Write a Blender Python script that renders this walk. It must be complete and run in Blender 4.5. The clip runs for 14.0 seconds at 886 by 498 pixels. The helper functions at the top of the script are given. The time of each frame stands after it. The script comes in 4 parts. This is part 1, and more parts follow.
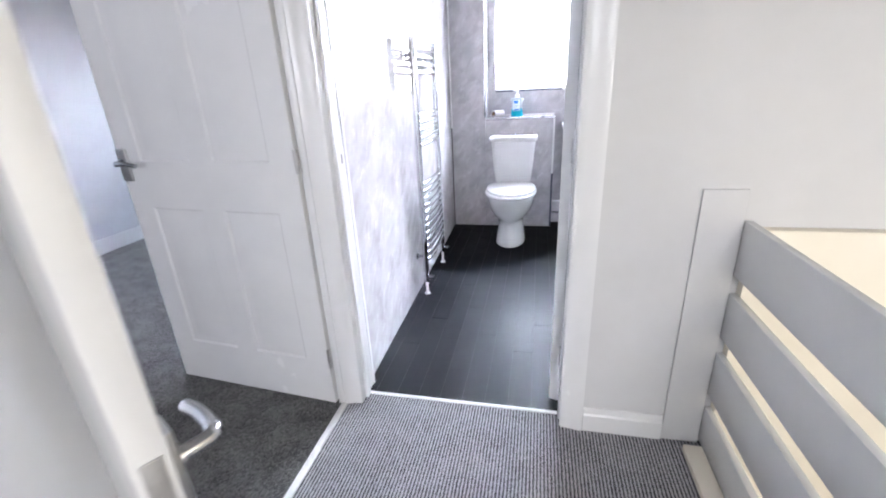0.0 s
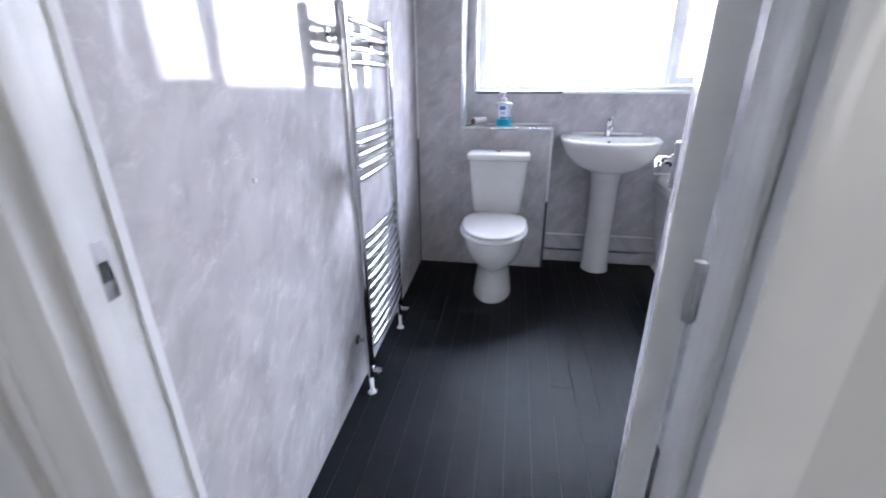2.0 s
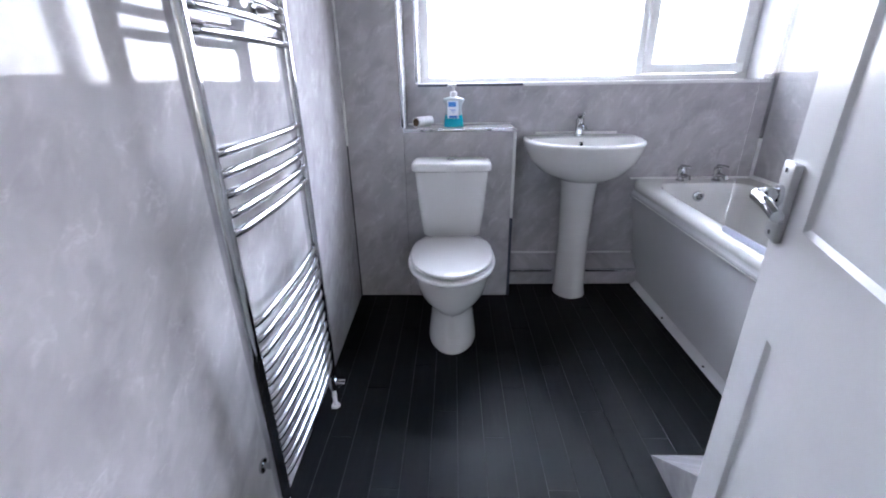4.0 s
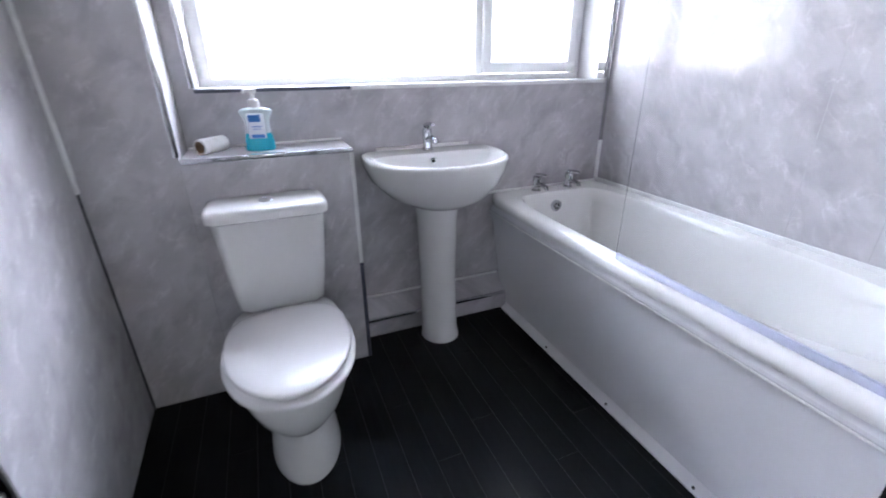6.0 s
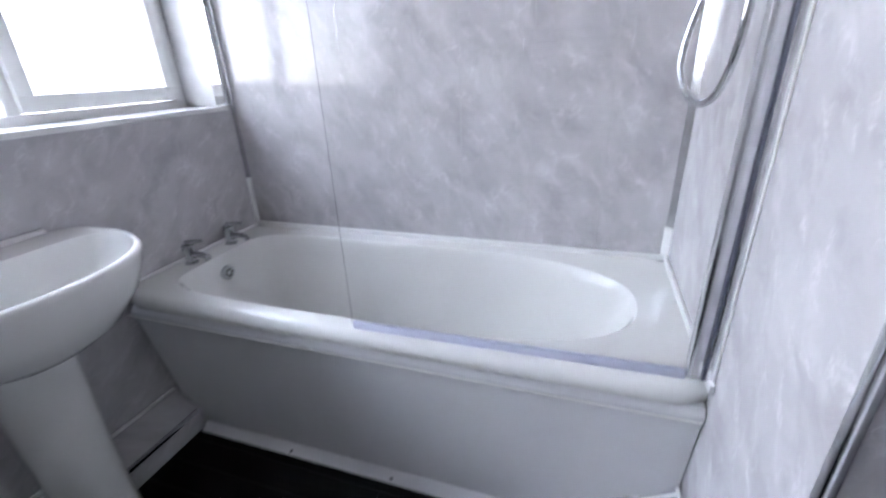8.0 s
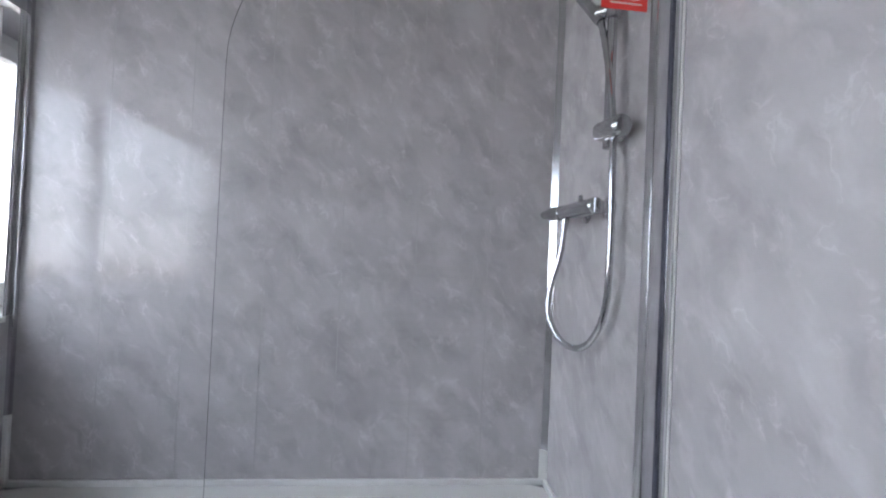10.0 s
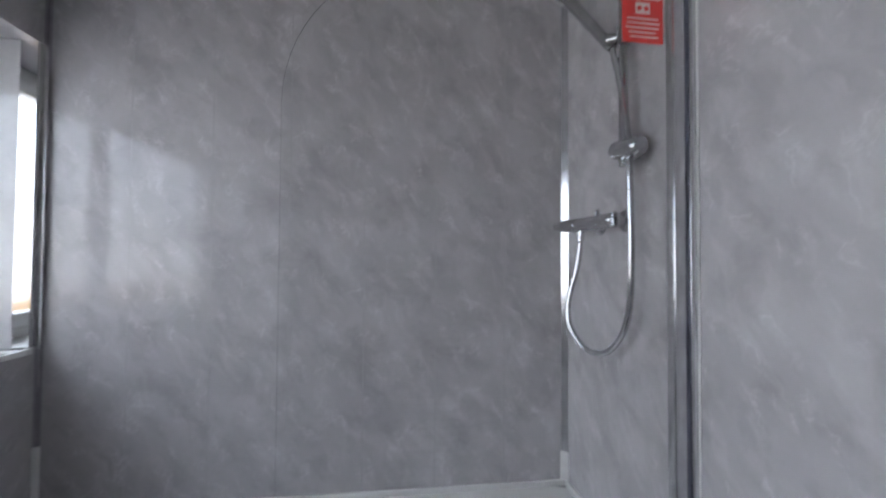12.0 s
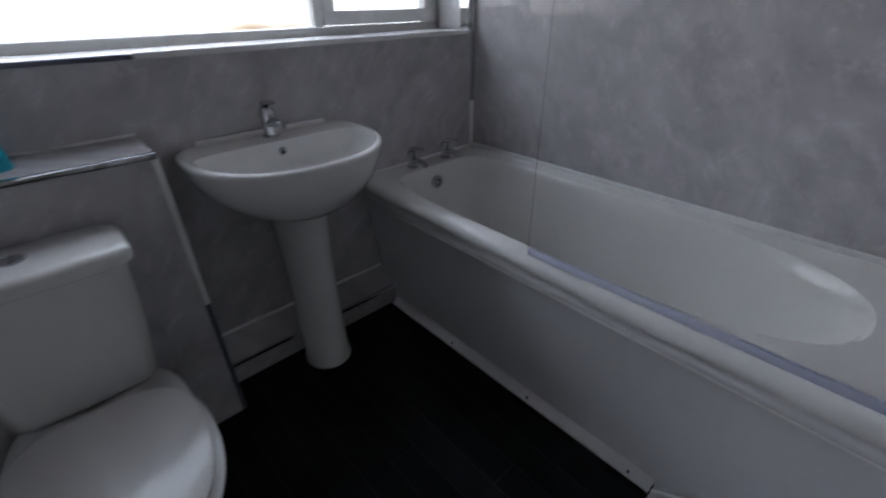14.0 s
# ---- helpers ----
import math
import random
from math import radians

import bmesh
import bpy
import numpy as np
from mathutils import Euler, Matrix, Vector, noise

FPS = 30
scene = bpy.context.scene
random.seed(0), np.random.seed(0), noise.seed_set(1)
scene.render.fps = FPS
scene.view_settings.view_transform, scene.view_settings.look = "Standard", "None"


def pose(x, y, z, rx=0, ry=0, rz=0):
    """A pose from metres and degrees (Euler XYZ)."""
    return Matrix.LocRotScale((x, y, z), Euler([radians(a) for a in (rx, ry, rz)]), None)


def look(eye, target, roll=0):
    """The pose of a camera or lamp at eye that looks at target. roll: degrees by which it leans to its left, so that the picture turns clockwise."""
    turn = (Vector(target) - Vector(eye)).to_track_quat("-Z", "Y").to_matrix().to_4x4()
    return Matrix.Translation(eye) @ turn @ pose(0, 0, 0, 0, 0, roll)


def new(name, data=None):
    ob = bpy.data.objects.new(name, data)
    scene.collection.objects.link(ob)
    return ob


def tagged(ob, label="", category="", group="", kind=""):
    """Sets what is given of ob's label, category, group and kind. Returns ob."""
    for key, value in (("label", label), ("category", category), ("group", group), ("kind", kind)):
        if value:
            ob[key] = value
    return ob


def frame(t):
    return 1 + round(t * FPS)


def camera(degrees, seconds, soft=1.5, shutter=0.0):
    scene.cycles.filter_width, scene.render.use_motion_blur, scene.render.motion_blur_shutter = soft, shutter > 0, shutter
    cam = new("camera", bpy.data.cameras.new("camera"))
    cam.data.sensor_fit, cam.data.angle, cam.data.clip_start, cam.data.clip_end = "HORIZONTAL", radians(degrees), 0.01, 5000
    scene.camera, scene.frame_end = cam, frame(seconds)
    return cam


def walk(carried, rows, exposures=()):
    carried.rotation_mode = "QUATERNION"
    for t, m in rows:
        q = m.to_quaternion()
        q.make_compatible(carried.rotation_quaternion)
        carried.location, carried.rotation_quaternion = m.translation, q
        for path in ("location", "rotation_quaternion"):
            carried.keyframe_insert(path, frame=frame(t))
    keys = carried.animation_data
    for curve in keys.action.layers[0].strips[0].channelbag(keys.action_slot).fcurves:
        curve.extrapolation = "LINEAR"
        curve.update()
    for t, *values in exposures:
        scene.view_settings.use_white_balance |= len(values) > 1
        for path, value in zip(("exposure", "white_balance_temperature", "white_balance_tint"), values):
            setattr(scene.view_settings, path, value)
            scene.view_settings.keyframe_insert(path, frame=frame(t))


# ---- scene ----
cam = camera(92.4, 14.0, 1.9, 0.4)
PATH = [
    (0, (0.795, 0.96, 1.223), (0.372, 2.78, 0.509), -2.8),
    (0.5, (0.857, 1.172, 1.21), (0.405, 2.993, 0.517), -2.0),
    (1, (0.881, 1.399, 1.24), (0.277, 3.191, 0.589), 0.5),
    (1.5, (0.834, 1.637, 1.26), (0.285, 3.453, 0.625), 1.0),
    (2, (0.681, 1.901, 1.254), (0.378, 3.732, 0.506), -0.4),
    (2.2, (0.642, 1.962, 1.251), (0.46, 3.819, 0.53), -0.7),
    (4.3, (0.603, 2.585, 1.224), (0.6, 4.43, 0.453), -0.7),
    (4.5, (0.601, 2.644, 1.228), (0.66, 4.49, 0.459), -0.4),
    (5, (0.582, 2.831, 1.247), (0.889, 4.64, 0.451), -0.6),
    (5.5, (0.579, 2.959, 1.255), (1.119, 4.714, 0.462), 0.5),
    (6, (0.621, 3.099, 1.243), (1.314, 4.797, 0.446), -0.5),
    (6.5, (0.708, 3.242, 1.259), (1.604, 4.83, 0.438), -2.3),
    (7, (0.72, 3.382, 1.246), (2.012, 4.644, 0.386), -0.6),
    (7.5, (0.783, 3.463, 1.243), (2.339, 4.327, 0.331), -3.5),
    (8, (0.803, 3.521, 1.282), (2.54, 4.125, 0.495), -2.4),
    (8.5, (0.823, 3.541, 1.339), (2.753, 3.869, 0.93), 0.3),
    (9, (0.846, 3.578, 1.373), (2.828, 3.717, 1.147), -0.2),
    (9.2, (0.867, 3.61, 1.381), (2.859, 3.661, 1.213), 0.8),
    (11.3, (0.843, 3.888, 1.462), (2.804, 3.537, 1.646), 1.8),
    (11.5, (0.838, 3.886, 1.459), (2.796, 3.529, 1.664), 1.7),
    (12, (0.822, 3.886, 1.449), (2.804, 3.62, 1.499), 0.4),
    (12.5, (0.839, 3.804, 1.392), (2.82, 3.9, 1.135), -0.6),
    (13, (0.884, 3.629, 1.314), (2.67, 4.279, 0.692), -0.1),
    (13.5, (0.839, 3.544, 1.294), (2.31, 4.576, 0.416), -0.5),
    (14, (0.748, 3.46, 1.284), (1.909, 4.736, 0.272), -0.7),
]

EXPOSURES = [(0, 1.5, 6300, 13), (0.5, 1.36, 6260, 13), (1, 1.04, 6220, 13), (1.5, 0.66, 6180, 13), (2, 0.58, 6130, 13), (4.5, 0.30, 6220, 12), (6.5, 0.40, 6300, 12), (7.5, 0.17, 6260, 11),
             (9, -0.38, 6380, 9), (11.5, -1.28, 6550, 7), (12.5, -1.33, 6500, 7), (13, -1.44, 6500, 8), (14, -1.72, 6500, 8)]
walk(cam, [(t, look(eye, target, roll)) for t, eye, target, roll in PATH], EXPOSURES)

# ---- world and light ----
world = bpy.data.worlds.new("sky")
scene.world = world
world.use_nodes = True
wn = world.node_tree.nodes
sky = wn.new("ShaderNodeTexSky")
sky.sky_type = "NISHITA"
sky.sun_disc = False
sky.sun_elevation, sky.sun_rotation = radians(38), radians(-60)
wn["Background"].inputs["Strength"].default_value = 0.12
world.node_tree.links.new(sky.outputs[0], wn["Background"].inputs["Color"])


def area(name, eye, target, sx, sy, watts, colour=(1, 1, 1)):
    d = bpy.data.lights.new(name, "AREA")
    d.shape, d.size, d.size_y, d.energy, d.color = "RECTANGLE", sx, sy, watts, colour
    ob = new(name, d)
    ob.matrix_world = look(eye, target)
    return ob


# ---- plan, in metres ----
X0, X1 = 0.045, 2.32          # bathroom side walls
YW, YE, YD = 4.965, 3.225, 2.40   # window wall, bath end wall, door wall (room side)
YH = 2.285                   # door wall, landing side
CEIL = 2.475
CORNER = 1.262               # outside corner of the end wall
SILL, HEAD = 1.165, 2.12
WL, WR = 0.41, 2.285         # window opening
YG = 5.20                    # window frame plane
BOX_Y, BOX_Z, BOX_X = 4.73, 0.955, 0.92   # cistern boxing
COL_X = 0.345


def west(y):
    """Room face of the west wall, which runs slightly out of square."""
    return X0 + (YW - y) * 0.0184


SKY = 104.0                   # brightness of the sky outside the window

# area lamps added to brighten stairwell, landing and bedroom; no openings behind them
area("stair_fill", (1.50, -0.30, 1.30), (2.3, 0.25, 0.3), 0.6, 1.0, 22, (1.0, 0.98, 0.94))
area("landing_fill", (0.60, -0.60, 1.6), (1.30, 1.8, 0.6), 0.4, 0.9, 5.4, (0.93, 0.97, 1.04))
area("bedroom_fill", (-0.9, -0.55, 1.5), (-0.4, 2.3, 1.0), 1.0, 1.0, 11, (0.95, 0.97, 1.04))


# ---- materials ----
def mat(name, colour=(0.8, 0.8, 0.8), rough=0.5, metal=0.0, spec=0.5, coat=0.0):
    m = bpy.data.materials.new(name)
    m.use_nodes = True
    b = m.node_tree.nodes["Principled BSDF"]
    b.inputs["Base Color"].default_value = (*colour, 1)
    b.inputs["Roughness"].default_value = rough
    b.inputs["Metallic"].default_value = metal
    b.inputs["Specular IOR Level"].default_value = spec
    b.inputs["Coat Weight"].default_value = coat
    return m


def node(m, kind, **values):
    n = m.node_tree.nodes.new(kind)
    for k, v in values.items():
        n.inputs[k.replace("_", " ")].default_value = v
    return n


def wire(m, a, out, b, inp):
    m.node_tree.links.new(a.outputs[out], b.inputs[inp])


def bsdf(m):
    return m.node_tree.nodes["Principled BSDF"]


def place(m, scale=(1, 1, 1), turn=(0, 0, 0)):
    c = node(m, "ShaderNodeNewGeometry")
    p = node(m, "ShaderNodeMapping")
    p.inputs["Scale"].default_value = scale
    p.inputs["Rotation"].default_value = [radians(a) for a in turn]
    wire(m, c, "Position", p, "Vector")
    return p


def ramp(m, stops):
    r = node(m, "ShaderNodeValToRGB")
    e = r.color_ramp.elements
    while len(e) < len(stops):
        e.new(0.5)
    for k, (at, c) in enumerate(stops):
        e[k].position, e[k].color = at, (*c, 1)
    return r


def bump(m, src, out, strength, distance):
    b = node(m, "ShaderNodeBump", Strength=strength, Distance=distance)
    wire(m, src, out, b, "Height")
    wire(m, b, "Normal", bsdf(m), "Normal")
    return b


def mottled(m, a, b, scale=6.0, rough=(0.3, 0.4), grain=0.0, grain_scale=200.0):
    """Two close tones in soft patches, uneven gloss, and a fine grain."""
    p = place(m)
    n = node(m, "ShaderNodeTexNoise", Scale=scale, Detail=5.0, Roughness=0.6)
    wire(m, p, "Vector", n, "Vector")
    r = ramp(m, [(0.3, a), (0.7, b)])
    wire(m, n, "Fac", r, "Fac")
    wire(m, r, "Color", bsdf(m), "Base Color")
    mr = node(m, "ShaderNodeMapRange")
    mr.inputs["To Min"].default_value, mr.inputs["To Max"].default_value = rough
    wire(m, n, "Fac", mr, "Value")
    wire(m, mr, "Result", bsdf(m), "Roughness")
    if grain:
        g = node(m, "ShaderNodeTexNoise", Scale=grain_scale, Detail=3.0)
        wire(m, p, "Vector", g, "Vector")
        bump(m, g, "Fac", grain, 0.002)
    return m


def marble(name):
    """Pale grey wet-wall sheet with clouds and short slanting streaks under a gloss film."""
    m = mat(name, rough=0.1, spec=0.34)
    g = node(m, "ShaderNodeNewGeometry")
    sep = node(m, "ShaderNodeSeparateXYZ")
    wire(m, g, "Position", sep, "Vector")
    u = node(m, "ShaderNodeMath")
    wire(m, sep, "X", u, 0)
    wire(m, sep, "Y", u, 1)
    flat = node(m, "ShaderNodeCombineXYZ")
    wire(m, u, "Value", flat, "X")
    wire(m, sep, "Z", flat, "Y")
    warp = node(m, "ShaderNodeTexNoise", Scale=7.0, Detail=3.0)
    wire(m, flat, "Vector", warp, "Vector")
    bend = node(m, "ShaderNodeVectorMath")
    bend.operation = "MULTIPLY_ADD"
    bend.inputs[1].default_value = (0.09, 0.09, 0.0)
    wire(m, warp, "Color", bend, 0)
    wire(m, flat, "Vector", bend, 2)

    def slanted(angle, sx, sy, scale, detail, rough):
        q = node(m, "ShaderNodeMapping")
        q.inputs["Rotation"].default_value = (0, 0, radians(angle))
        wire(m, bend, "Vector", q, "Vector")
        q2 = node(m, "ShaderNodeMapping")
        q2.inputs["Scale"].default_value = (sx, sy, 1)
        wire(m, q, "Vector", q2, "Vector")
        n = node(m, "ShaderNodeTexNoise", Scale=scale, Detail=detail, Roughness=rough)
        wire(m, q2, "Vector", n, "Vector")
        return n

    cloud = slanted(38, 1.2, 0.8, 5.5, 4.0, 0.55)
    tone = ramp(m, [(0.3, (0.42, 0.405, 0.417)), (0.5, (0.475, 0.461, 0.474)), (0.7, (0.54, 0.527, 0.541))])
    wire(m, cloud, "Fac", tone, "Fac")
    streak = slanted(34, 2.4, 1.0, 8.5, 4.0, 0.55)
    line = ramp(m, [(0.50, (0, 0, 0)), (0.70, (1, 1, 1))])
    wire(m, streak, "Fac", line, "Fac")
    amount = node(m, "ShaderNodeMath")
    amount.operation = "MULTIPLY"
    amount.inputs[1].default_value = 0.34
    wire(m, line, "Color", amount, 0)
    over = node(m, "ShaderNodeMix")
    over.data_type = "RGBA"
    wire(m, amount, "Value", over, "Factor")
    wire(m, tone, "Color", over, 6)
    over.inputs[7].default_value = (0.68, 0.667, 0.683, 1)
    dusk = slanted(46, 1.6, 1.0, 7.0, 4.0, 0.55)
    low = ramp(m, [(0.34, (0.87, 0.86, 0.865)), (0.50, (1, 1, 1))])
    wire(m, dusk, "Fac", low, "Fac")
    mul = node(m, "ShaderNodeMix")
    mul.data_type, mul.blend_type = "RGBA", "MULTIPLY"
    mul.inputs["Factor"].default_value = 1.0
    wire(m, over, 2, mul, 6)
    wire(m, low, "Color", mul, 7)
    # thin pale veins, broken up by the streaks
    thread = slanted(32, 1.7, 1.0, 5.0, 5.0, 0.6)
    vein = ramp(m, [(0.482, (0, 0, 0)), (0.5, (1, 1, 1)), (0.518, (0, 0, 0))])
    wire(m, thread, "Fac", vein, "Fac")
    some = ramp(m, [(0.46, (0, 0, 0)), (0.66, (0.34, 0.34, 0.34))])
    wire(m, streak, "Fac", some, "Fac")
    both = node(m, "ShaderNodeMath")
    both.operation = "MULTIPLY"
    wire(m, vein, "Color", both, 0)
    wire(m, some, "Color", both, 1)
    veined = node(m, "ShaderNodeMix")
    veined.data_type = "RGBA"
    wire(m, both, "Value", veined, "Factor")
    wire(m, mul, 2, veined, 6)
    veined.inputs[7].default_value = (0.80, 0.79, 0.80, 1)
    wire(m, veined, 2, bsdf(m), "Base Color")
    wave = node(m, "ShaderNodeTexNoise", Scale=2.5, Detail=2.0)
    wire(m, flat, "Vector", wave, "Vector")
    bump(m, wave, "Fac", 0.02, 0.01)
    mr = node(m, "ShaderNodeMapRange")
    mr.inputs["To Min"].default_value, mr.inputs["To Max"].default_value = 0.03, 0.07
    wire(m, cloud, "Fac", mr, "Value")
    wire(m, mr, "Result", bsdf(m), "Roughness")
    return m


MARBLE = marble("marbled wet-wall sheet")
CHROME = mottled(mat("chrome", metal=1.0), (0.50, 0.51, 0.53), (0.60, 0.605, 0.62), 20, (0.05, 0.10))
TRIM = mottled(mat("polished aluminium trim", metal=1.0), (0.56, 0.57, 0.59), (0.72, 0.72, 0.74), 14, (0.12, 0.25))
MIRROR = mottled(mat("mirror-polished trim", metal=1.0), (0.80, 0.80, 0.81), (0.86, 0.86, 0.87), 14, (0.04, 0.09))
# rubber of the hinge seal; on two polished trims it paints a dark reflection
SEAL_AND_REFLECTION = mottled(mat("slate rubber seal and dark trim reflection"), (0.05, 0.055, 0.08), (0.08, 0.085, 0.12), 30, (0.35, 0.5))
SHEETJOINT = mottled(mat("grey sheet joint"), (0.41, 0.40, 0.41), (0.46, 0.45, 0.46), 30, (0.3, 0.45))
DARK_TRIM = mottled(mat("near-black corner trim"), (0.018, 0.019, 0.024), (0.03, 0.032, 0.04), 30, (0.4, 0.55))
CERAMIC = mottled(mat("white glazed ceramic", coat=0.3), (0.76, 0.755, 0.74), (0.82, 0.815, 0.80), 3, (0.07, 0.12))
SEAT = mottled(mat("white toilet seat"), (0.73, 0.72, 0.715), (0.77, 0.76, 0.755), 4, (0.12, 0.2))
ACRYLIC = mottled(mat("white bath acrylic", coat=0.2), (0.76, 0.755, 0.735), (0.81, 0.805, 0.785), 2.5, (0.10, 0.18))
PANEL = mottled(mat("white bath panel"), (0.70, 0.70, 0.71), (0.75, 0.75, 0.76), 2.5, (0.2, 0.3))
UPVC = mottled(mat("white window plastic"), (0.76, 0.76, 0.75), (0.82, 0.82, 0.81), 5, (0.22, 0.32))
REVEAL = mottled(mat("pale reveal sheet"), (0.66, 0.65, 0.66), (0.76, 0.75, 0.76), 14, (0.08, 0.16))
SEALANT = mottled(mat("white silicone"), (0.80, 0.80, 0.79), (0.86, 0.86, 0.85), 30, (0.35, 0.5))
GLOSS = mottled(mat("white gloss paint"), (0.69, 0.695, 0.70), (0.745, 0.745, 0.75), 3, (0.18, 0.32), 0.05, 90)
WALL = mottled(mat("pale grey matt paint"), (0.55, 0.55, 0.555), (0.60, 0.60, 0.605), 2.5, (0.75, 0.9), 0.12, 160)
BEDWALL = mottled(mat("cool white matt paint"), (0.45, 0.45, 0.48), (0.50, 0.50, 0.53), 2.5, (0.75, 0.9), 0.1, 160)
CREAM = mottled(mat("cream wall paint"), (0.74, 0.69, 0.58), (0.80, 0.75, 0.65), 2.5, (0.6, 0.8), 0.1, 160)
CEILING = mottled(mat("white ceiling paint"), (0.50, 0.495, 0.49), (0.56, 0.555, 0.55), 3, (0.8, 0.95), 0.1, 140)
CARD = mottled(mat("brown cardboard"), (0.16, 0.10, 0.06), (0.24, 0.15, 0.09), 60, (0.8, 0.95))
PAPER = mottled(mat("white tissue"), (0.72, 0.70, 0.68), (0.82, 0.80, 0.78), 40, (0.9, 1.0), 0.2, 300)
SOAP = mat("blue liquid soap", (0.02, 0.50, 0.66), 0.12)
bsdf(SOAP).inputs["Transmission Weight"].default_value = 0.25
CLEAR = mat("clear bottle plastic", (0.80, 0.88, 0.90), 0.15)
bsdf(CLEAR).inputs["Transmission Weight"].default_value = 0.45
LABEL = mottled(mat("white bottle label"), (0.78, 0.82, 0.85), (0.84, 0.87, 0.9), 12, (0.3, 0.4))
BLUE = mat("blue print", (0.04, 0.20, 0.55), 0.35)
RED = mottled(mat("red swing tag"), (0.60, 0.035, 0.028), (0.68, 0.05, 0.04), 9, (0.4, 0.5))
INK = mat("white print", (0.82, 0.78, 0.76), 0.5)
# colour of solid inlays that paint the shade inside holes; screws use it too
DARK = mat("near-black for hole shade and screws", (0.012, 0.012, 0.013), 0.6)
BRASS = mottled(mat("satin steel"
, metal=1.0), (0.45, 0.45, 0.46), (0.58, 0.58, 0.59), 25, (0.25, 0.4))


def glass(name, tint, rough=0.0):
    m = mat(name, tint, rough)
    b = bsdf(m)
    b.inputs["Transmission Weight"].default_value = 1.0
    b.inputs["IOR"].default_value = 1.45
    return m


GLASS = glass("clear safety glass", (0.996, 1.0, 0.999))
bsdf(GLASS).inputs["IOR"].default_value = 1.25
PANE = glass("window glass", (0.97, 0.99, 0.99), 0.02)


def vinyl():
    m = mat("charcoal wood-effect vinyl", rough=0.45, spec=0.07)
    info = node(m, "ShaderNodeObjectInfo")
    p = place(m, (26, 1.6, 1))
    sep = node(m, "ShaderNodeVectorMath")
    sep.operation = "ADD"
    wire(m, p, "Vector", sep, 0)
    wire(m, info, "Random", sep, 1)
    n = node(m, "ShaderNodeTexNoise", Scale=2.2, Detail=7.0, Roughness=0.65)
    n.inputs["Distortion"].default_value = 0.6
    wire(m, sep, "Vector", n, "Vector")
    r = ramp(m, [(0.25, (0.0030, 0.0032, 0.0037)), (0.55, (0.0048, 0.0050, 0.0058)), (0.8, (0.009, 0.0093, 0.0106))])
    wire(m, n, "Fac", r, "Fac")
    hsv = node(m, "ShaderNodeHueSaturation")
    mr = node(m, "ShaderNodeMapRange")
    mr.inputs["To Min"].default_value, mr.inputs["To Max"].default_value = 0.94, 1.09
    wire(m, info, "Random", mr, "Value")
    wire(m, mr, "Result", hsv, "Value")
    wire(m, r, "Color", hsv, "Color")
    wire(m, hsv, "Color", bsdf(m), "Base Color")
    q = place(m, (1, 1, 1))
    sc = node(m, "ShaderNodeTexNoise", Scale=5.0, Detail=4.0)
    wire(m, q, "Vector", sc, "Vector")
    g = node(m, "ShaderNodeMapRange")
    g.inputs["To Min"].default_value, g.inputs["To Max"].default_value = 0.42, 0.6
    wire(m, sc, "Fac", g, "Value")
    wire(m, g, "Result", bsdf(m), "Roughness")
    bump(m, n, "Fac", 0.25, 0.0015)
    return m


VINYL = vinyl()
JOINT = mottled(mat("pale worn plank joint"), (0.006, 0.0063, 0.0074), (0.020, 0.0205, 0.024), 12, (0.5, 0.7))


def carpet(name, dark, light, ribs):
    m = mat(name, rough=1.0, spec=0.1)
    bsdf(m).inputs["Sheen Weight"].default_value = 0.2
    p = place(m)
    n = node(m, "ShaderNodeTexNoise", Scale=120.0, Detail=4.0, Roughness=0.8)
    wire(m, p, "Vector", n, "Vector")
    big = node(m, "ShaderNodeTexNoise", Scale=9.0, Detail=4.0)
    wire(m, p, "Vector", big, "Vector")
    h = n
    if ribs:
        q = place(m, (1, 1, 1), (0, 0, 0))
        w = node(m, "ShaderNodeTexWave", Scale=27.0, Distortion=3.0, Detail=2.0)
        w.inputs["Detail Scale"].default_value = 9.0
        w.bands_direction = "X"
        wire(m, q, "Vector", w, "Vector")
        add = node(m, "ShaderNodeMath")
        add.operation = "MULTIPLY_ADD"
        add.inputs[1].default_value = 0.55
        wire(m, w, "Fac", add, 0)
        half = node(m, "ShaderNodeMath")
        half.operation = "MULTIPLY"
        half.inputs[1].default_value = 0.5
        wire(m, n, "Fac", half, 0)
        wire(m, half, "Value", add, 2)
        h = add
    s = node(m, "ShaderNodeMath")
    s.operation = "MULTIPLY_ADD"
    s.inputs[1].default_value = 0.25
    wire(m, big, "Fac", s, 0)
    wire(m, h, 0, s, 2)
    r = ramp(m, [(0.5, dark), (0.85, light)] if not ribs else [(0.42, dark), (0.85, light)])
    wire(m, s, "Value", r, "Fac")
    wire(m, r, "Color", bsdf(m), "Base Color")
    bump(m, h, 0, 0.9, 0.006)
    return m


CORD = carpet("ribbed grey cord carpet", (0.03, 0.03, 0.034), (0.42, 0.42, 0.44), True)
PILE = carpet("dark heather carpet", (0.018, 0.018, 0.018), (0.23, 0.225, 0.22), False)


# ---- mesh helpers ----
def finish(bm, smooth=35):
    bmesh.ops.recalc_face_normals(bm, faces=bm.faces)
    for f in bm.faces:
        f.smooth = True
    me = bpy.data.meshes.new("mesh")
    bm.to_mesh(me)
    bm.free()
    me.set_sharp_from_angle(angle=radians(smooth))
    return me


def part(name, bm, material, parent=None, label="", smooth=35):
    me = finish(bm, smooth)
    me.materials.append(material)
    ob = new(name, me)
    if parent:
        ob.parent = parent
    if label:
        tagged(ob, label)
    return ob


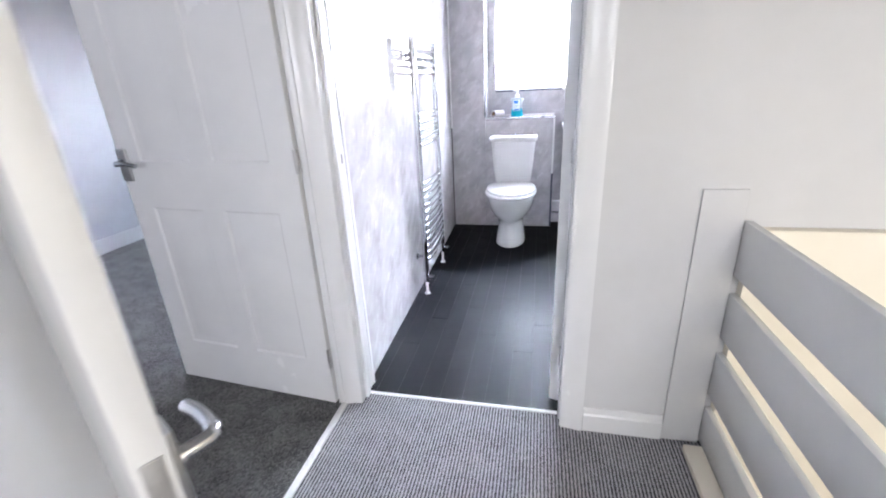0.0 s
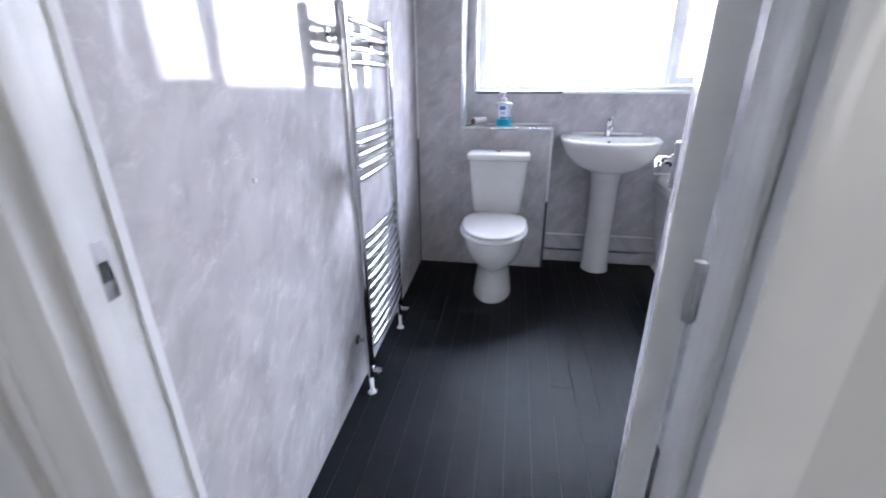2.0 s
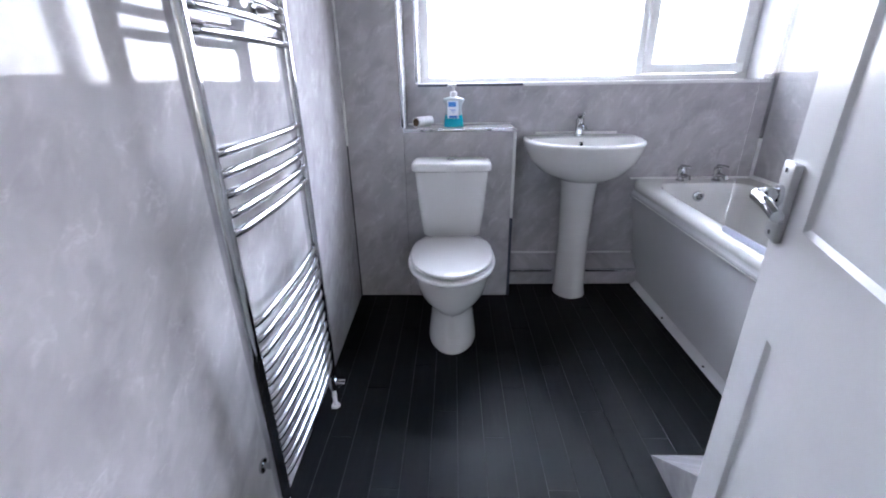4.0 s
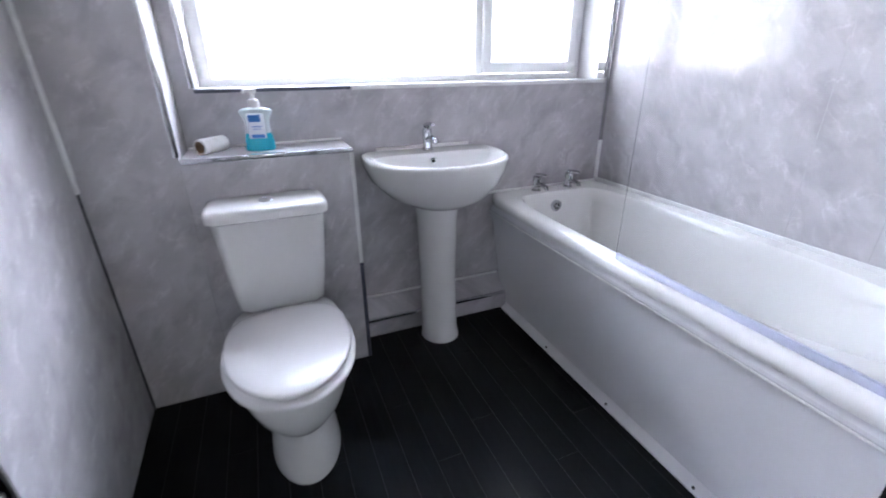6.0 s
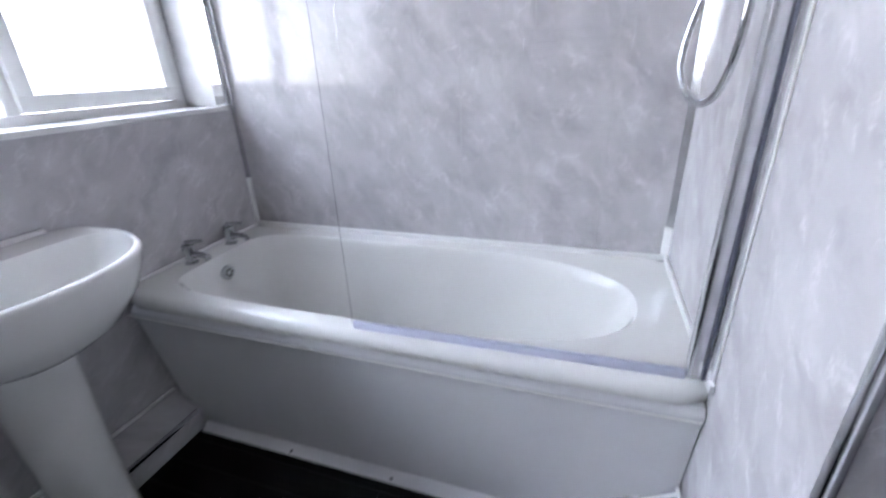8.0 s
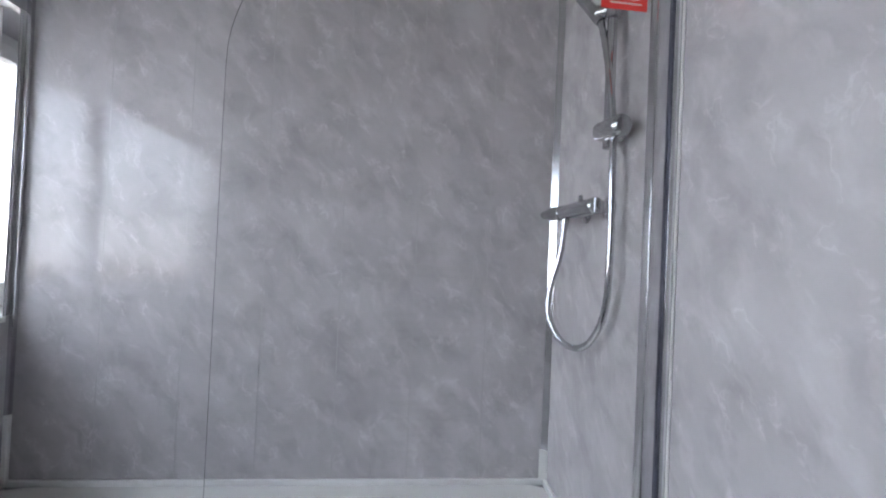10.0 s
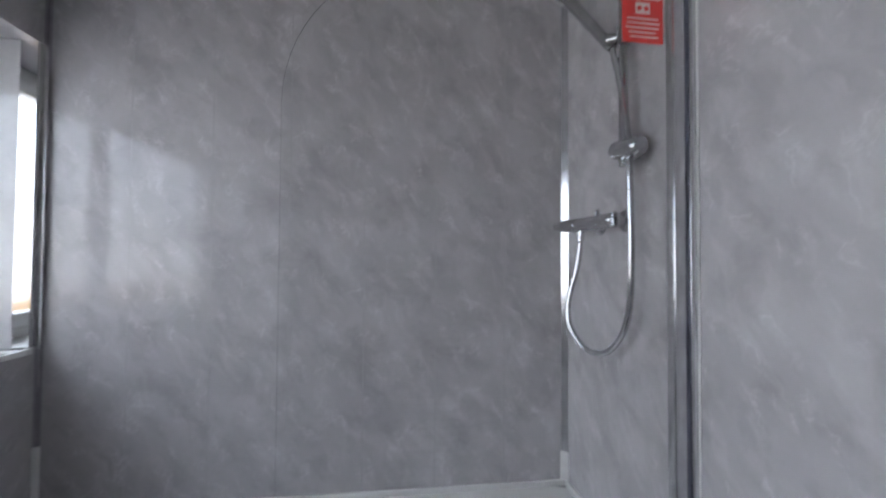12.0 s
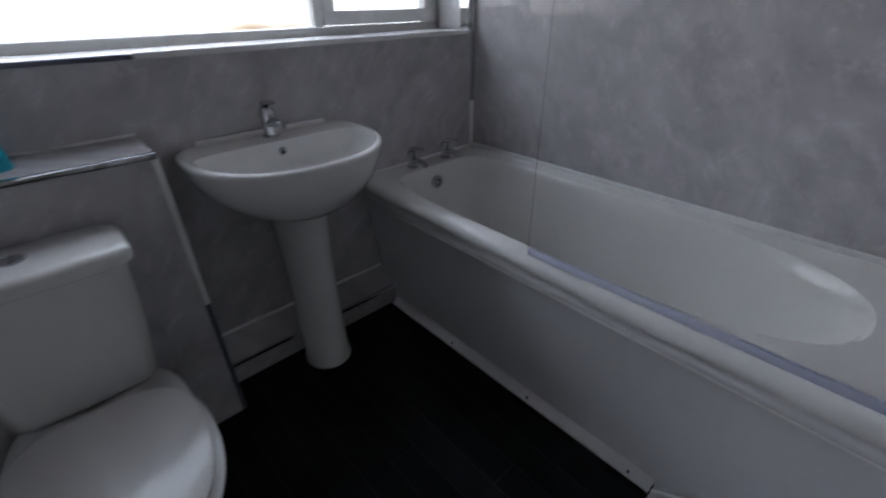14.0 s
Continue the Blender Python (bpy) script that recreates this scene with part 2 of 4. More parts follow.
def thing(name, at, label, category, group="", turn=0.0):
    ob = new(name)
    ob.empty_display_size = 0.1
    ob.matrix_basis = pose(*at, 0, 0, turn)
    return tagged(ob, label, category, group)


def structure(name, bm, material, label=""):
    ob = part(name, bm, material)
    return tagged(ob, label, "", "", "structure")


def box(x0, y0, z0, x1, y1, z1, bevel=0.0, bm=None, seg=2):
    bm = bm or bmesh.new()
    made = bmesh.ops.create_cube(bm, size=1.0)["verts"]
    c = Vector(((x0 + x1) / 2, (y0 + y1) / 2, (z0 + z1) / 2))
    for v in made:
        v.co = c + Vector((v.co.x * (x1 - x0), v.co.y * (y1 - y0), v.co.z * (z1 - z0)))
    if bevel:
        edges = list({e for v in made for e in v.link_edges})
        bmesh.ops.bevel(bm, geom=edges, offset=bevel, segments=seg, profile=0.5, affect="EDGES")
    return bm


def loft(rings, bm=None, cap0=True, cap1=True):
    bm = bm or bmesh.new()
    vs = [[bm.verts.new(p) for p in r] for r in rings]
    n = len(rings[0])
    for a, b in zip(vs, vs[1:]):
        for i in range(n):
            bm.faces.new((a[i], a[(i + 1) % n], b[(i + 1) % n], b[i]))
    if cap0:
        bm.faces.new(vs[0])
    if cap1:
        bm.faces.new(vs[-1])
    return bm


def tube(points, r, seg=12, bm=None):
    """A round bar along a line of points; r is one radius or one for each point."""
    pts = [Vector(p) for p in points]
    rs = r if isinstance(r, (list, tuple)) else [r] * len(pts)
    rings, up = [], None
    for i, p in enumerate(pts):
        d = (pts[min(i + 1, len(pts) - 1)] - pts[max(i - 1, 0)]).normalized()
        if up is None:
            up = Vector((0, 0, 1)) if abs(d.z) < 0.9 else Vector((1, 0, 0))
        side = d.cross(up).normalized()
        up = side.cross(d).normalized()
        rings.append([p + rs[i] * (math.cos(a) * side + math.sin(a) * up) for a in (2 * math.pi * k / seg for k in range(seg))])
    return loft(rings, bm)


def lathe(profile, seg=28, bm=None, at=(0, 0, 0)):
    a0 = Vector(at)
    return loft([[a0 + Vector((r * math.cos(2 * math.pi * k / seg), r * math.sin(2 * math.pi * k / seg), z)) for k in range(seg)] for r, z in profile], bm)


def smooth_line(points, n=8):
    """Catmull-Rom through the points."""
    p = [Vector(points[0])] + [Vector(q) for q in points] + [Vector(points[-1])]
    out = []
    for i in range(1, len(p) - 2):
        for k in range(n):
            t = k / n
            out.append(0.5 * ((2 * p[i]) + (p[i + 1] - p[i - 1]) * t + (2 * p[i - 1] - 5 * p[i] + 4 * p[i + 1] - p[i + 2]) * t * t + (3 * p[i] - p[i - 1] - 3 * p[i + 1] + p[i + 2]) * t ** 3))
    return out + [p[-2]]


def extrude(profile, a, b, axis="y", bm=None):
    """A closed profile (pairs) run along an axis from a to b. Pairs are x,z along y; y,z along x; x,y along z."""
    def at(u, v, w):
        return {"y": (u, w, v), "x": (w, u, v), "z": (u, v, w)}[axis]
    return loft([[at(u, v, w) for u, v in profile] for w in (a, b)], bm)


# ---- structure: bathroom ----
def wall_with_hole(x0, x1, y0, y1, z0, z1, hx0, hx1, hz0, hz1):
    bm = bmesh.new()
    box(x0, y0, z0, hx0, y1, z1, bm=bm)
    box(hx1, y0, z0, x1, y1, z1, bm=bm)
    if hz0 > z0:
        box(hx0, y0, z0, hx1, y1, hz0, bm=bm)
    box(hx0, y0, hz1, hx1, y1, z1, bm=bm)
    return bm


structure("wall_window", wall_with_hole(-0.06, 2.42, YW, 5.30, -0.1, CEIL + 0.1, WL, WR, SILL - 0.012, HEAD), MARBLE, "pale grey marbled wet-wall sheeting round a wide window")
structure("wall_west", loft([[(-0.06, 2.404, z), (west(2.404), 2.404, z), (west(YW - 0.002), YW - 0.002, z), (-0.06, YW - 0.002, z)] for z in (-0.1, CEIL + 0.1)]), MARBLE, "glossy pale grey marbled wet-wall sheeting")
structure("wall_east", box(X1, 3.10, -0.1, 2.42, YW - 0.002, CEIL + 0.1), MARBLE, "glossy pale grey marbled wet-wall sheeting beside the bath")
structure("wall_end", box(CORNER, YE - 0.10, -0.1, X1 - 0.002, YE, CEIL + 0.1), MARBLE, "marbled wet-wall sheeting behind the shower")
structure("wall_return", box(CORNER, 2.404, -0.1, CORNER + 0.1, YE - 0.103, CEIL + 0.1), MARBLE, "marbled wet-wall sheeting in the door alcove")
structure("ceiling", box(-0.06, 2.404, CEIL, 2.42, YW + 0.2, CEIL + 0.12), CEILING, "plain white bathroom ceiling")
FLOOR = structure("floor_bathroom", box(-0.06, 2.30, -0.12, 2.42, YW, -0.0012), JOINT, "charcoal wood-effect plank floor")

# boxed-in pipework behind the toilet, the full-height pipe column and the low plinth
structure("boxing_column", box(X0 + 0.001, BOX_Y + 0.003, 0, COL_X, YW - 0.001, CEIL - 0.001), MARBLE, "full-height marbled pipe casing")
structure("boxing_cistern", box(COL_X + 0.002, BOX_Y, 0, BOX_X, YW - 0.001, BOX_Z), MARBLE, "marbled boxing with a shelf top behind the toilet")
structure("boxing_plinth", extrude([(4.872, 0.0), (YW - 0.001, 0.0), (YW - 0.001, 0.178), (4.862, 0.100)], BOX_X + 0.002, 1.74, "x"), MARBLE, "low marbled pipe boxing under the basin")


def ramp_boxing():
    y1, z1 = 3.585, 0.285
    rings = [[(x, YE + 0.001, 0), (x, y1, 0), (x, y1, 0.006), (x, YE + 0.001, z1)] for x in (CORNER + 0.012, 1.74)]
    return loft(rings)


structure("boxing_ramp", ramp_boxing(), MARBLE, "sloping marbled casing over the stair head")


# ---- structure: landing, bedroom, stairwell ----
DX0, DX1, DTOP = 0.075, 0.93, 2.06    # bathroom doorway, structural
structure("wall_landing_north", wall_with_hole(0.0, 2.42, YH, YD, -0.1, CEIL + 0.1, DX0, DX1, -0.1, DTOP), WALL, "pale grey painted landing wall")
BY0, BY1 = 1.475, 2.275                # bedroom doorway
bm = bmesh.new()
box(-0.03, 2.398, -0.1, -0.003, 2.403, CEIL + 0.1, bm=bm)
box(-0.10, -0.7, -0.1, -0.003, BY0, CEIL + 0.1, bm=bm)
box(-0.10, BY0, 2.06, -0.003, 2.40, CEIL + 0.1, bm=bm)
structure("wall_landing_west", bm, WALL, "pale grey painted landing wall")
structure("wall_bedroom_west", box(-2.97, -0.7, -0.1, -2.87, 5.0, CEIL + 0.1), BEDWALL, "cool white bedroom wall")
structure("wall_bedroom_north", wall_with_hole(-2.87, -0.062, 4.9, 5.0, -0.1, CEIL + 0.1, -1.80, -1.35, 1.25, 1.85), BEDWALL, "cool white bedroom wall")
structure("wall_bedroom_east", box(-0.085, 2.404, -0.1, -0.062, 4.9, CEIL + 0.1), BEDWALL, "cool white bedroom wall")
structure("wall_south", box(-3.06, -0.8, -2.6, 2.42, -0.7, CEIL + 0.1), WALL, "plain wall behind the landing")
structure("ceiling_landing", box(-3.06, -0.8, CEIL, 2.42, 2.40, CEIL + 0.12), CEILING, "plain white ceiling")
structure("ceiling_bedroom", box(-3.06, 2.402, CEIL, -0.062, 5.0, CEIL + 0.12), CEILING, "plain white ceiling")
structure("floor_landing", box(0.040, -0.7, -0.12, 1.40, 2.355, 0.002), CORD, "ribbed grey and charcoal cord carpet")
structure("floor_bedroom", box(-2.87, -0.7, -0.12, 0.038, 4.9, 0.003), PILE, "dark heather grey bedroom carpet")
structure("wall_stair_east", box(2.32, -0.7, -2.6, 2.42, 2.283, CEIL + 0.1), CREAM, "cream stairwell wall")
structure("wall_stair_north", box(1.40, 2.25, -2.6, 2.318, 2.283, 0.805), CREAM, "cream lower stairwell wall")
structure("wall_stair_west", box(1.36, -0.7, -2.6, 1.398, 2.283, -0.122), CREAM, "cream stairwell wall under the landing")
structure("floor_stair", box(1.40, -0.7, -2.7, 2.32, 2.25, -2.6), PILE, "dark carpet at the foot of the stairs")

# ---- trims of the setting ----
def trim_bar(name, x0, y0, z0, x1, y1, z1, material=None, label=""):
    return structure(name, box(x0, y0, z0, x1, y1, z1, 0.002), material or TRIM, label)


trim_bar("trim_column", COL_X - 0.012, BOX_Y - 0.002, BOX_Z + 0.012, COL_X + 0.004, BOX_Y + 0.016, CEIL - 0.002, None, "polished corner trim on the pipe casing")
trim_bar("trim_shelf", COL_X + 0.004, BOX_Y - 0.004, BOX_Z - 0.012, BOX_X + 0.003, BOX_Y + 0.014, BOX_Z + 0.004, CHROME, "polished edge trim along the shelf")
trim_bar("trim_boxing_upper", BOX_X - 0.012, BOX_Y - 0.004, 0.48, BOX_X + 0.004, BOX_Y + 0.014, BOX_Z - 0.013, UPVC, "pale corner trim")
# lower length coloured dark for the floor that polished trim would reflect
trim_bar("trim_boxing_lower", BOX_X - 0.012, BOX_Y - 0.004, 0.003, BOX_X + 0.004, BOX_Y + 0.014, 0.478, SEAL_AND_REFLECTION, "polished corner trim with a dark reflection painted on")
trim_bar("trim_plinth", BOX_X + 0.006, 4.856, 0.090, 1.70, 4.872, 0.105, None, "polished trim along the low boxing")
# dark colour stands for the dim room reflected in the polished edge
trim_bar("trim_sill_dark_reflection", WL, YW - 0.008, SILL - 0.012, 0.98, YW + 0.010, SILL + 0.002, SEAL_AND_REFLECTION, "bare sill trim with a dark reflection painted on")
trim_bar("trim_sill", 0.982, YW - 0.010, SILL - 0.014, WR, YW + 0.010, SILL + 0.004, UPVC, "white film-covered sill trim")
trim_bar("trim_reveal_west", WL - 0.014, YW - 0.008, SILL + 0.004, WL + 0.004, YW + 0.010, HEAD, None, "polished trim at the window reveal")
bm = box(WR - 0.004, YW - 0.002, SILL + 0.006, WR - 0.001, YW + 0.045, HEAD - 0.002)
box(WR - 0.0005, YW - 0.004, SILL + 0.006, WR + 0.018, YW - 0.001, HEAD - 0.002, 0, bm)
structure("trim_reveal_east", bm, MIRROR, "polished angle trim at the window reveal")
trim_bar("trim_corner_east", X1 - 0.016, YW - 0.016, 0.86, X1 - 0.001, YW - 0.001, CEIL - 0.001, None, "polished inside corner trim")
trim_bar("trim_corner_east_low", X1 - 0.016, YW - 0.016, 0.648, X1 - 0.001, YW - 0.001, 0.858, SEALANT, "white inside corner trim")
structure("trim_corner_end", loft([[(X1 - 0.020, YE + 0.001, z), (X1 - 0.001, YE + 0.001, z), (X1 - 0.001, YE + 0.020, z)] for z in (0.756, CEIL - 0.013)]), TRIM, "flat chamfered polished corner trim by the shower")
structure("trim_corner_end_low", loft([[(X1 - 0.024, YE + 0.001, z), (X1 - 0.001, YE + 0.001, z), (X1 - 0.001, YE + 0.024, z)] for z in (0.645, 0.755)]), SEALANT, "white corner trim above the bath rim")
trim_bar("trim_corner_west", X0 + 0.001, BOX_Y - 0.014, 0.88, X0 + 0.014, BOX_Y + 0.001, CEIL - 0.001, UPVC, "white inside corner trim")
trim_bar("trim_corner_west_low", X0 + 0.001, BOX_Y - 0.010, 0.0, X0 + 0.010, BOX_Y + 0.001, 0.878, DARK_TRIM, "inside corner trim, dark in its lower length")
trim_bar("trim_return", CORNER - 0.004, YE - 0.012, 0.0, CORNER + 0.012, YE + 0.004, CEIL - 0.001, None, "wide polished outside corner trim")
for k, y in enumerate((3.46, 3.71, 3.96, 4.21, 4.46, 4.71)):
    trim_bar("trim_joint_east_%d" % (k + 1), X1 - 0.0005, y, 0.66, X1 + 0.002, y + 0.0007, CEIL - 0.013, SHEETJOINT, "fine joint between wall sheets")
trim_bar("trim_ceiling_east", X1 - 0.012, YE + 0.018, CEIL - 0.012, X1 - 0.001, YW - 0.018, CEIL - 0.001, UPVC, "white ceiling edge trim")
trim_bar("trim_ceiling_end", CORNER, YE + 0.001, CEIL - 0.012, X1 - 0.018, YE + 0.012, CEIL - 0.001, UPVC, "white ceiling edge trim")
trim_bar("sealant_ramp", CORNER + 0.012, YE + 0.002, 0.283, 1.70, YE + 0.010, 0.293, SEALANT, "white silicone bead")
structure("sealant_ramp_side", tube([(1.692, 3.583, 0.010), (1.664, YE + 0.008, 0.288)], 0.005, 8), SEALANT, "white silicone bead")
trim_bar("sealant_plinth", BOX_X + 0.004, YW - 0.010, 0.172, 1.70, YW - 0.001, 0.184, SEALANT, "white silicone bead")
trim_bar("sealant_shelf", COL_X + 0.004, YW - 0.008, BOX_Z, BOX_X, YW - 0.001, BOX_Z + 0.008, SEALANT, "white silicone bead")

# ---- window ----
WIN = tagged(new("window_1"), "wide white plastic window with one opening light", "window", "", "structure")
WIN.location = (0, YG, 0)


def frame_ring(x0, x1, z0, z1, w, y0, y1, bevel=0.006):
    bm = bmesh.new()
    box(x0, y0, z0, x1, y1, z0 + w, bevel, bm)
    box(x0, y0, z1 - w, x1, y1, z1, bevel, bm)
    box(x0, y0, z0 + w - 0.004, x0 + w, y1, z1 - w + 0.004, bevel, bm)
    box(x1 - w, y0, z0 + w - 0.004, x1, y1, z1 - w + 0.004, bevel, bm)
    return bm


part("window_frame", frame_ring(WL + 0.002, WR - 0.002, SILL - 0.009, HEAD - 0.001, 0.041, -0.03, 0.04), UPVC, WIN)
part("frame_packer", box(WL + 0.040, -0.028, SILL + 0.03, WL + 0.053, 0.03, HEAD - 0.04, 0.003), UPVC, WIN)
part("mullion", box(1.646, -0.03, SILL + 0.030, 1.690, 0.04, HEAD - 0.038, 0.006), UPVC, WIN)
SASH = part("opening_sash", frame_ring(1.682, 2.246, SILL + 0.035, HEAD - 0.040, 0.052, -0.045, 0.02), UPVC, WIN, "raised frame of the opening light")
part("window_sill", box(WL + 0.001, -0.234, SILL - 0.011, WR - 0.001, -0.031, SILL + 0.001, 0.004), UPVC, WIN)
for x0, x1, z0, z1 in ((WL + 0.045, 1.650, SILL + 0.028, HEAD - 0.036), (1.725, 2.20, SILL + 0.080, HEAD - 0.085)):
    pane = part("pane", box(x0, 0.0, z0, x1, 0.006, z1), PANE, WIN)
    pane.visible_shadow = False
part("reveal_lining", box(WR - 0.004, -0.189, SILL + 0.003, WR - 0.0005, -0.031, HEAD - 0.002), REVEAL, WIN, "pale lining of the window reveal")
part("stay_handle", tube([(1.708, -0.045, SILL + 0.56), (1.708, -0.072, SILL + 0.50), (1.708, -0.072, SILL + 0.40)], 0.008), UPVC, WIN)

WIN2 = tagged(new("window_2"), "white plastic bedroom window", "window", "", "structure")
WIN2.location = (0, 4.95, 0)
part("window_frame", frame_ring(-1.80, -1.35, 1.25, 1.85, 0.05, -0.03, 0.03), UPVC, WIN2)

# ---- door linings, stops, architraves, skirtings ----
def architrave_profile(w=0.07, t=0.018):
    return [(0, 0), (w, 0), (w, t), (w * 0.75, t), (w * 0.6, t * 0.75), (w * 0.3, t * 0.62), (w * 0.12, t * 0.55), (0, t * 0.3)]


def upright(profile_at, z1):
    return loft([[(x, y, z) for x, y in profile_at] for z in (0.0, z1)])


# bathroom doorway: inner faces at 0.112 and 0.913
bm = box(DX0, YH - 0.002, 0, 0.112, YD + 0.004, 2.04, 0.002)
structure("door_lining_west", bm, GLOSS, "white gloss door lining")
structure("door_lining_east", box(0.913, YH - 0.002, 0, DX1, YD + 0.004, 2.04, 0.002), GLOSS, "white gloss door lining")
structure("door_lining_head", box(DX0, YH - 0.002, 2.04, DX1, YD + 0.004, 2.06, 0.002), GLOSS, "white gloss door lining")
structure("door_stop_west", box(0.112, YH + 0.03, 0, 0.124, YH + 0.065, 2.03, 0.002), GLOSS, "white door stop")
structure("door_stop_east", box(0.901, YH + 0.03, 0, 0.913, YH + 0.065, 2.03, 0.002), GLOSS, "white door stop")
prof = architrave_profile()
structure("architrave_east", upright([(0.906 + u, YH - 0.001 - v) for u, v in architrave_profile(0.08)], 2.09), GLOSS, "moulded white architrave")
structure("architrave_west", upright([(0.112 - u, YH - 0.001 - v) for u, v in prof], 2.09), GLOSS, "moulded white architrave")
structure("architrave_head", box(0.042, YH - 0.019, 2.05, 0.985, YH - 0.001, 2.12, 0.004), GLOSS, "moulded white architrave")
structure("architrave_inner", upright([(west(YD) + 0.002 + u * 0.3, YD + 0.001 + v) for u, v in prof], 2.09), GLOSS, "white inner architrave")
# bedroom doorway in the west wall: y 1.50 to 2.25
structure("door_lining_bedroom_north", box(-0.030, 2.302, 0, -0.001, 2.398, 2.04, 0.002), GLOSS, "white gloss door lining")
structure("door_jamb_bedroom_north", box(0.013, 2.262, 0, 0.041, 2.283, 2.06, 0.003), GLOSS, "white gloss door jamb")
structure("door_lining_bedroom_south", box(-0.104, 1.475, 0, 0.0, 1.50, 2.04, 0.002), GLOSS, "white gloss door lining")
structure("architrave_bedroom_south", upright([(0.0 + v, 1.493 - u) for u, v in architrave_profile(0.075, 0.022)], 2.09), GLOSS, "moulded white architrave")
structure("door_stop_bedroom", box(-0.06, 1.50, 0, -0.02, 1.512, 2.03, 0.002), GLOSS, "white door stop")


def skirting(name, pts, h=0.10, t=0.015):
    """Moulded skirting along straight lines (x0, y0, x1, y1, nx, ny); n points into the room."""
    bm = bmesh.new()
    prof_s = [(0, 0), (t, 0), (t, h * 0.72), (t * 0.7, h * 0.78), (t * 0.75, h * 0.86), (t * 0.35, h), (0, h)]
    for x0, y0, x1, y1, nx, ny in pts:
        loft([[(x + nx * u, y + ny * u, v) for u, v in prof_s] for x, y in ((x0, y0), (x1, y1))], bm)
    return structure(name, bm, GLOSS, "moulded white skirting board")


skirting("baseboard_landing", [(0.988, YH - 0.001, 1.257, YH - 0.001, 0, -1), (0.001, -0.7, 0.001, 1.415, 1, 0)])
skirting("baseboard_bedroom", [(-2.869, -0.7, -2.869, 4.9, 1, 0), (-2.85, 4.899, -0.11, 4.899, 0, -1)], 0.13, 0.018)
structure("threshold_bathroom", box(0.112, 2.338, -0.002, 0.913, 2.352, 0.008, 0.003), UPVC, "thin white threshold strip")
structure("threshold_bedroom", box(0.028, 1.50, -0.002, 0.052, 2.262, 0.011, 0.004), UPVC, "thin pale carpet strip")
structure("keep_west", box(0.111, YH + 0.067, 0.955, 0.115, YH + 0.095, 1.045, 0.001), BRASS, "steel strike plate in the door lining")
structure("keep_west_hole", box(0.1152, YH + 0.074, 0.985, 0.1162, YH + 0.088, 1.015), DARK, "latch hole")
structure("hinge_plate", box(0.9105, YH + 0.070, 0.215, 0.9135, YH + 0.110, 0.295, 0.001), BRASS, "steel hinge leaf in the door lining")


# ---- doors ----
def panel_leaf(w, h, t):
    """Moulded four-panel leaf: x along the width, y through it, z up."""
    bm = bmesh.new()
    xs = [0.0, 0.105, w / 2 - 0.05, w / 2 + 0.05, w - 0.105, w]
    zs = [0.0, 0.20, 0.815, 0.995, 1.86, h]
    for side, y in ((1, t), (-1, 0.0)):
        grid = [[bm.verts.new((x, y, z)) for z in zs] for x in xs]
        for i in range(5):
            for k in range(5):
                q = [grid[i][k], grid[i + 1][k], grid[i + 1][k + 1], grid[i][k + 1]]
                if i in (1, 3) and k in (1, 3):
                    loops = [q]
                    for inset, drop in ((0.007, 0.0062), (0.024, 0.0068), (0.050, 0.001)):
                        x0, x1, z0, z1 = xs[i] + inset, xs[i + 1] - inset, zs[k] + inset, zs[k + 1] - inset
                        yy = y - side * drop
                        loops.append([bm.verts.new(c) for c in ((x0, yy, z0), (x1, yy, z0), (x1, yy, z1), (x0, yy, z1))])
                    for a, b in zip(loops, loops[1:]):
                        for e in range(4):
                            bm.faces.new((a[e], a[(e + 1) % 4], b[(e + 1) % 4], b[e]))
                    bm.faces.new(loops[-1])
                else:
                    bm.faces.new(q)
    bm.verts.ensure_lookup_table()
    for a, b in (((0, 0), (0, h)), ((0, h), (w, h)), ((w, h), (w, 0)), ((w, 0), (0, 0))):
        bm.faces.new([bm.verts.new(c) for c in ((a[0], 0, a[1]), (b[0], 0, b[1]), (b[0], t, b[1]), (a[0], t, a[1]))])
    bmesh.ops.remove_doubles(bm, verts=bm.verts, dist=0.0002)
    return bm


def lever_handle(parent, x, z, y, side, way, out=0.046):
    """Lever on a backplate on the face at y; side is the face's outward sign, way the sign along the width of the lever."""
    ys = sorted((y, y + side * 0.012))
    h = part("door_handle", box(x - 0.023, ys[0], z - 0.062, x + 0.023, ys[1], z + 0.062, 0.003), BRASS, parent, "chrome lever handle on a backplate")
    part("lever", tube(smooth_line([(x, y + side * 0.008, z + 0.01), (x, y + side * (out - 0.010), z + 0.01), (x + way * 0.02, y + side * out, z + 0.011), (x + way * 0.06, y + side * out, z + 0.011), (x + way * 0.100, y + side * (out - 0.004), z + 0.003)], 5), [0.011] * 10 + [0.009] * 11, 12), CHROME, h)
    part("rose", tube([(x, y + side * 0.008, z + 0.01), (x, y + side * 0.018, z + 0.01)], 0.017, 16), CHROME, h)
    bm = bmesh.new()
    for dz in (-0.050, 0.050):
        tube([(x, y + side * 0.011, z + dz), (x, y + side * 0.0135, z + dz)], 0.004, 10, bm)
    part("screw_heads", bm, CHROME, h)


def hinge(parent, x, y, z):
    bm = tube([(x, y, z - 0.04), (x, y, z + 0.04)], 0.007, 10)
    box(x - 0.001, y - 0.03, z - 0.038, x + 0.003, y, z + 0.038, 0, bm)
    return part("hinge", bm, BRASS, parent, "steel butt hinge")


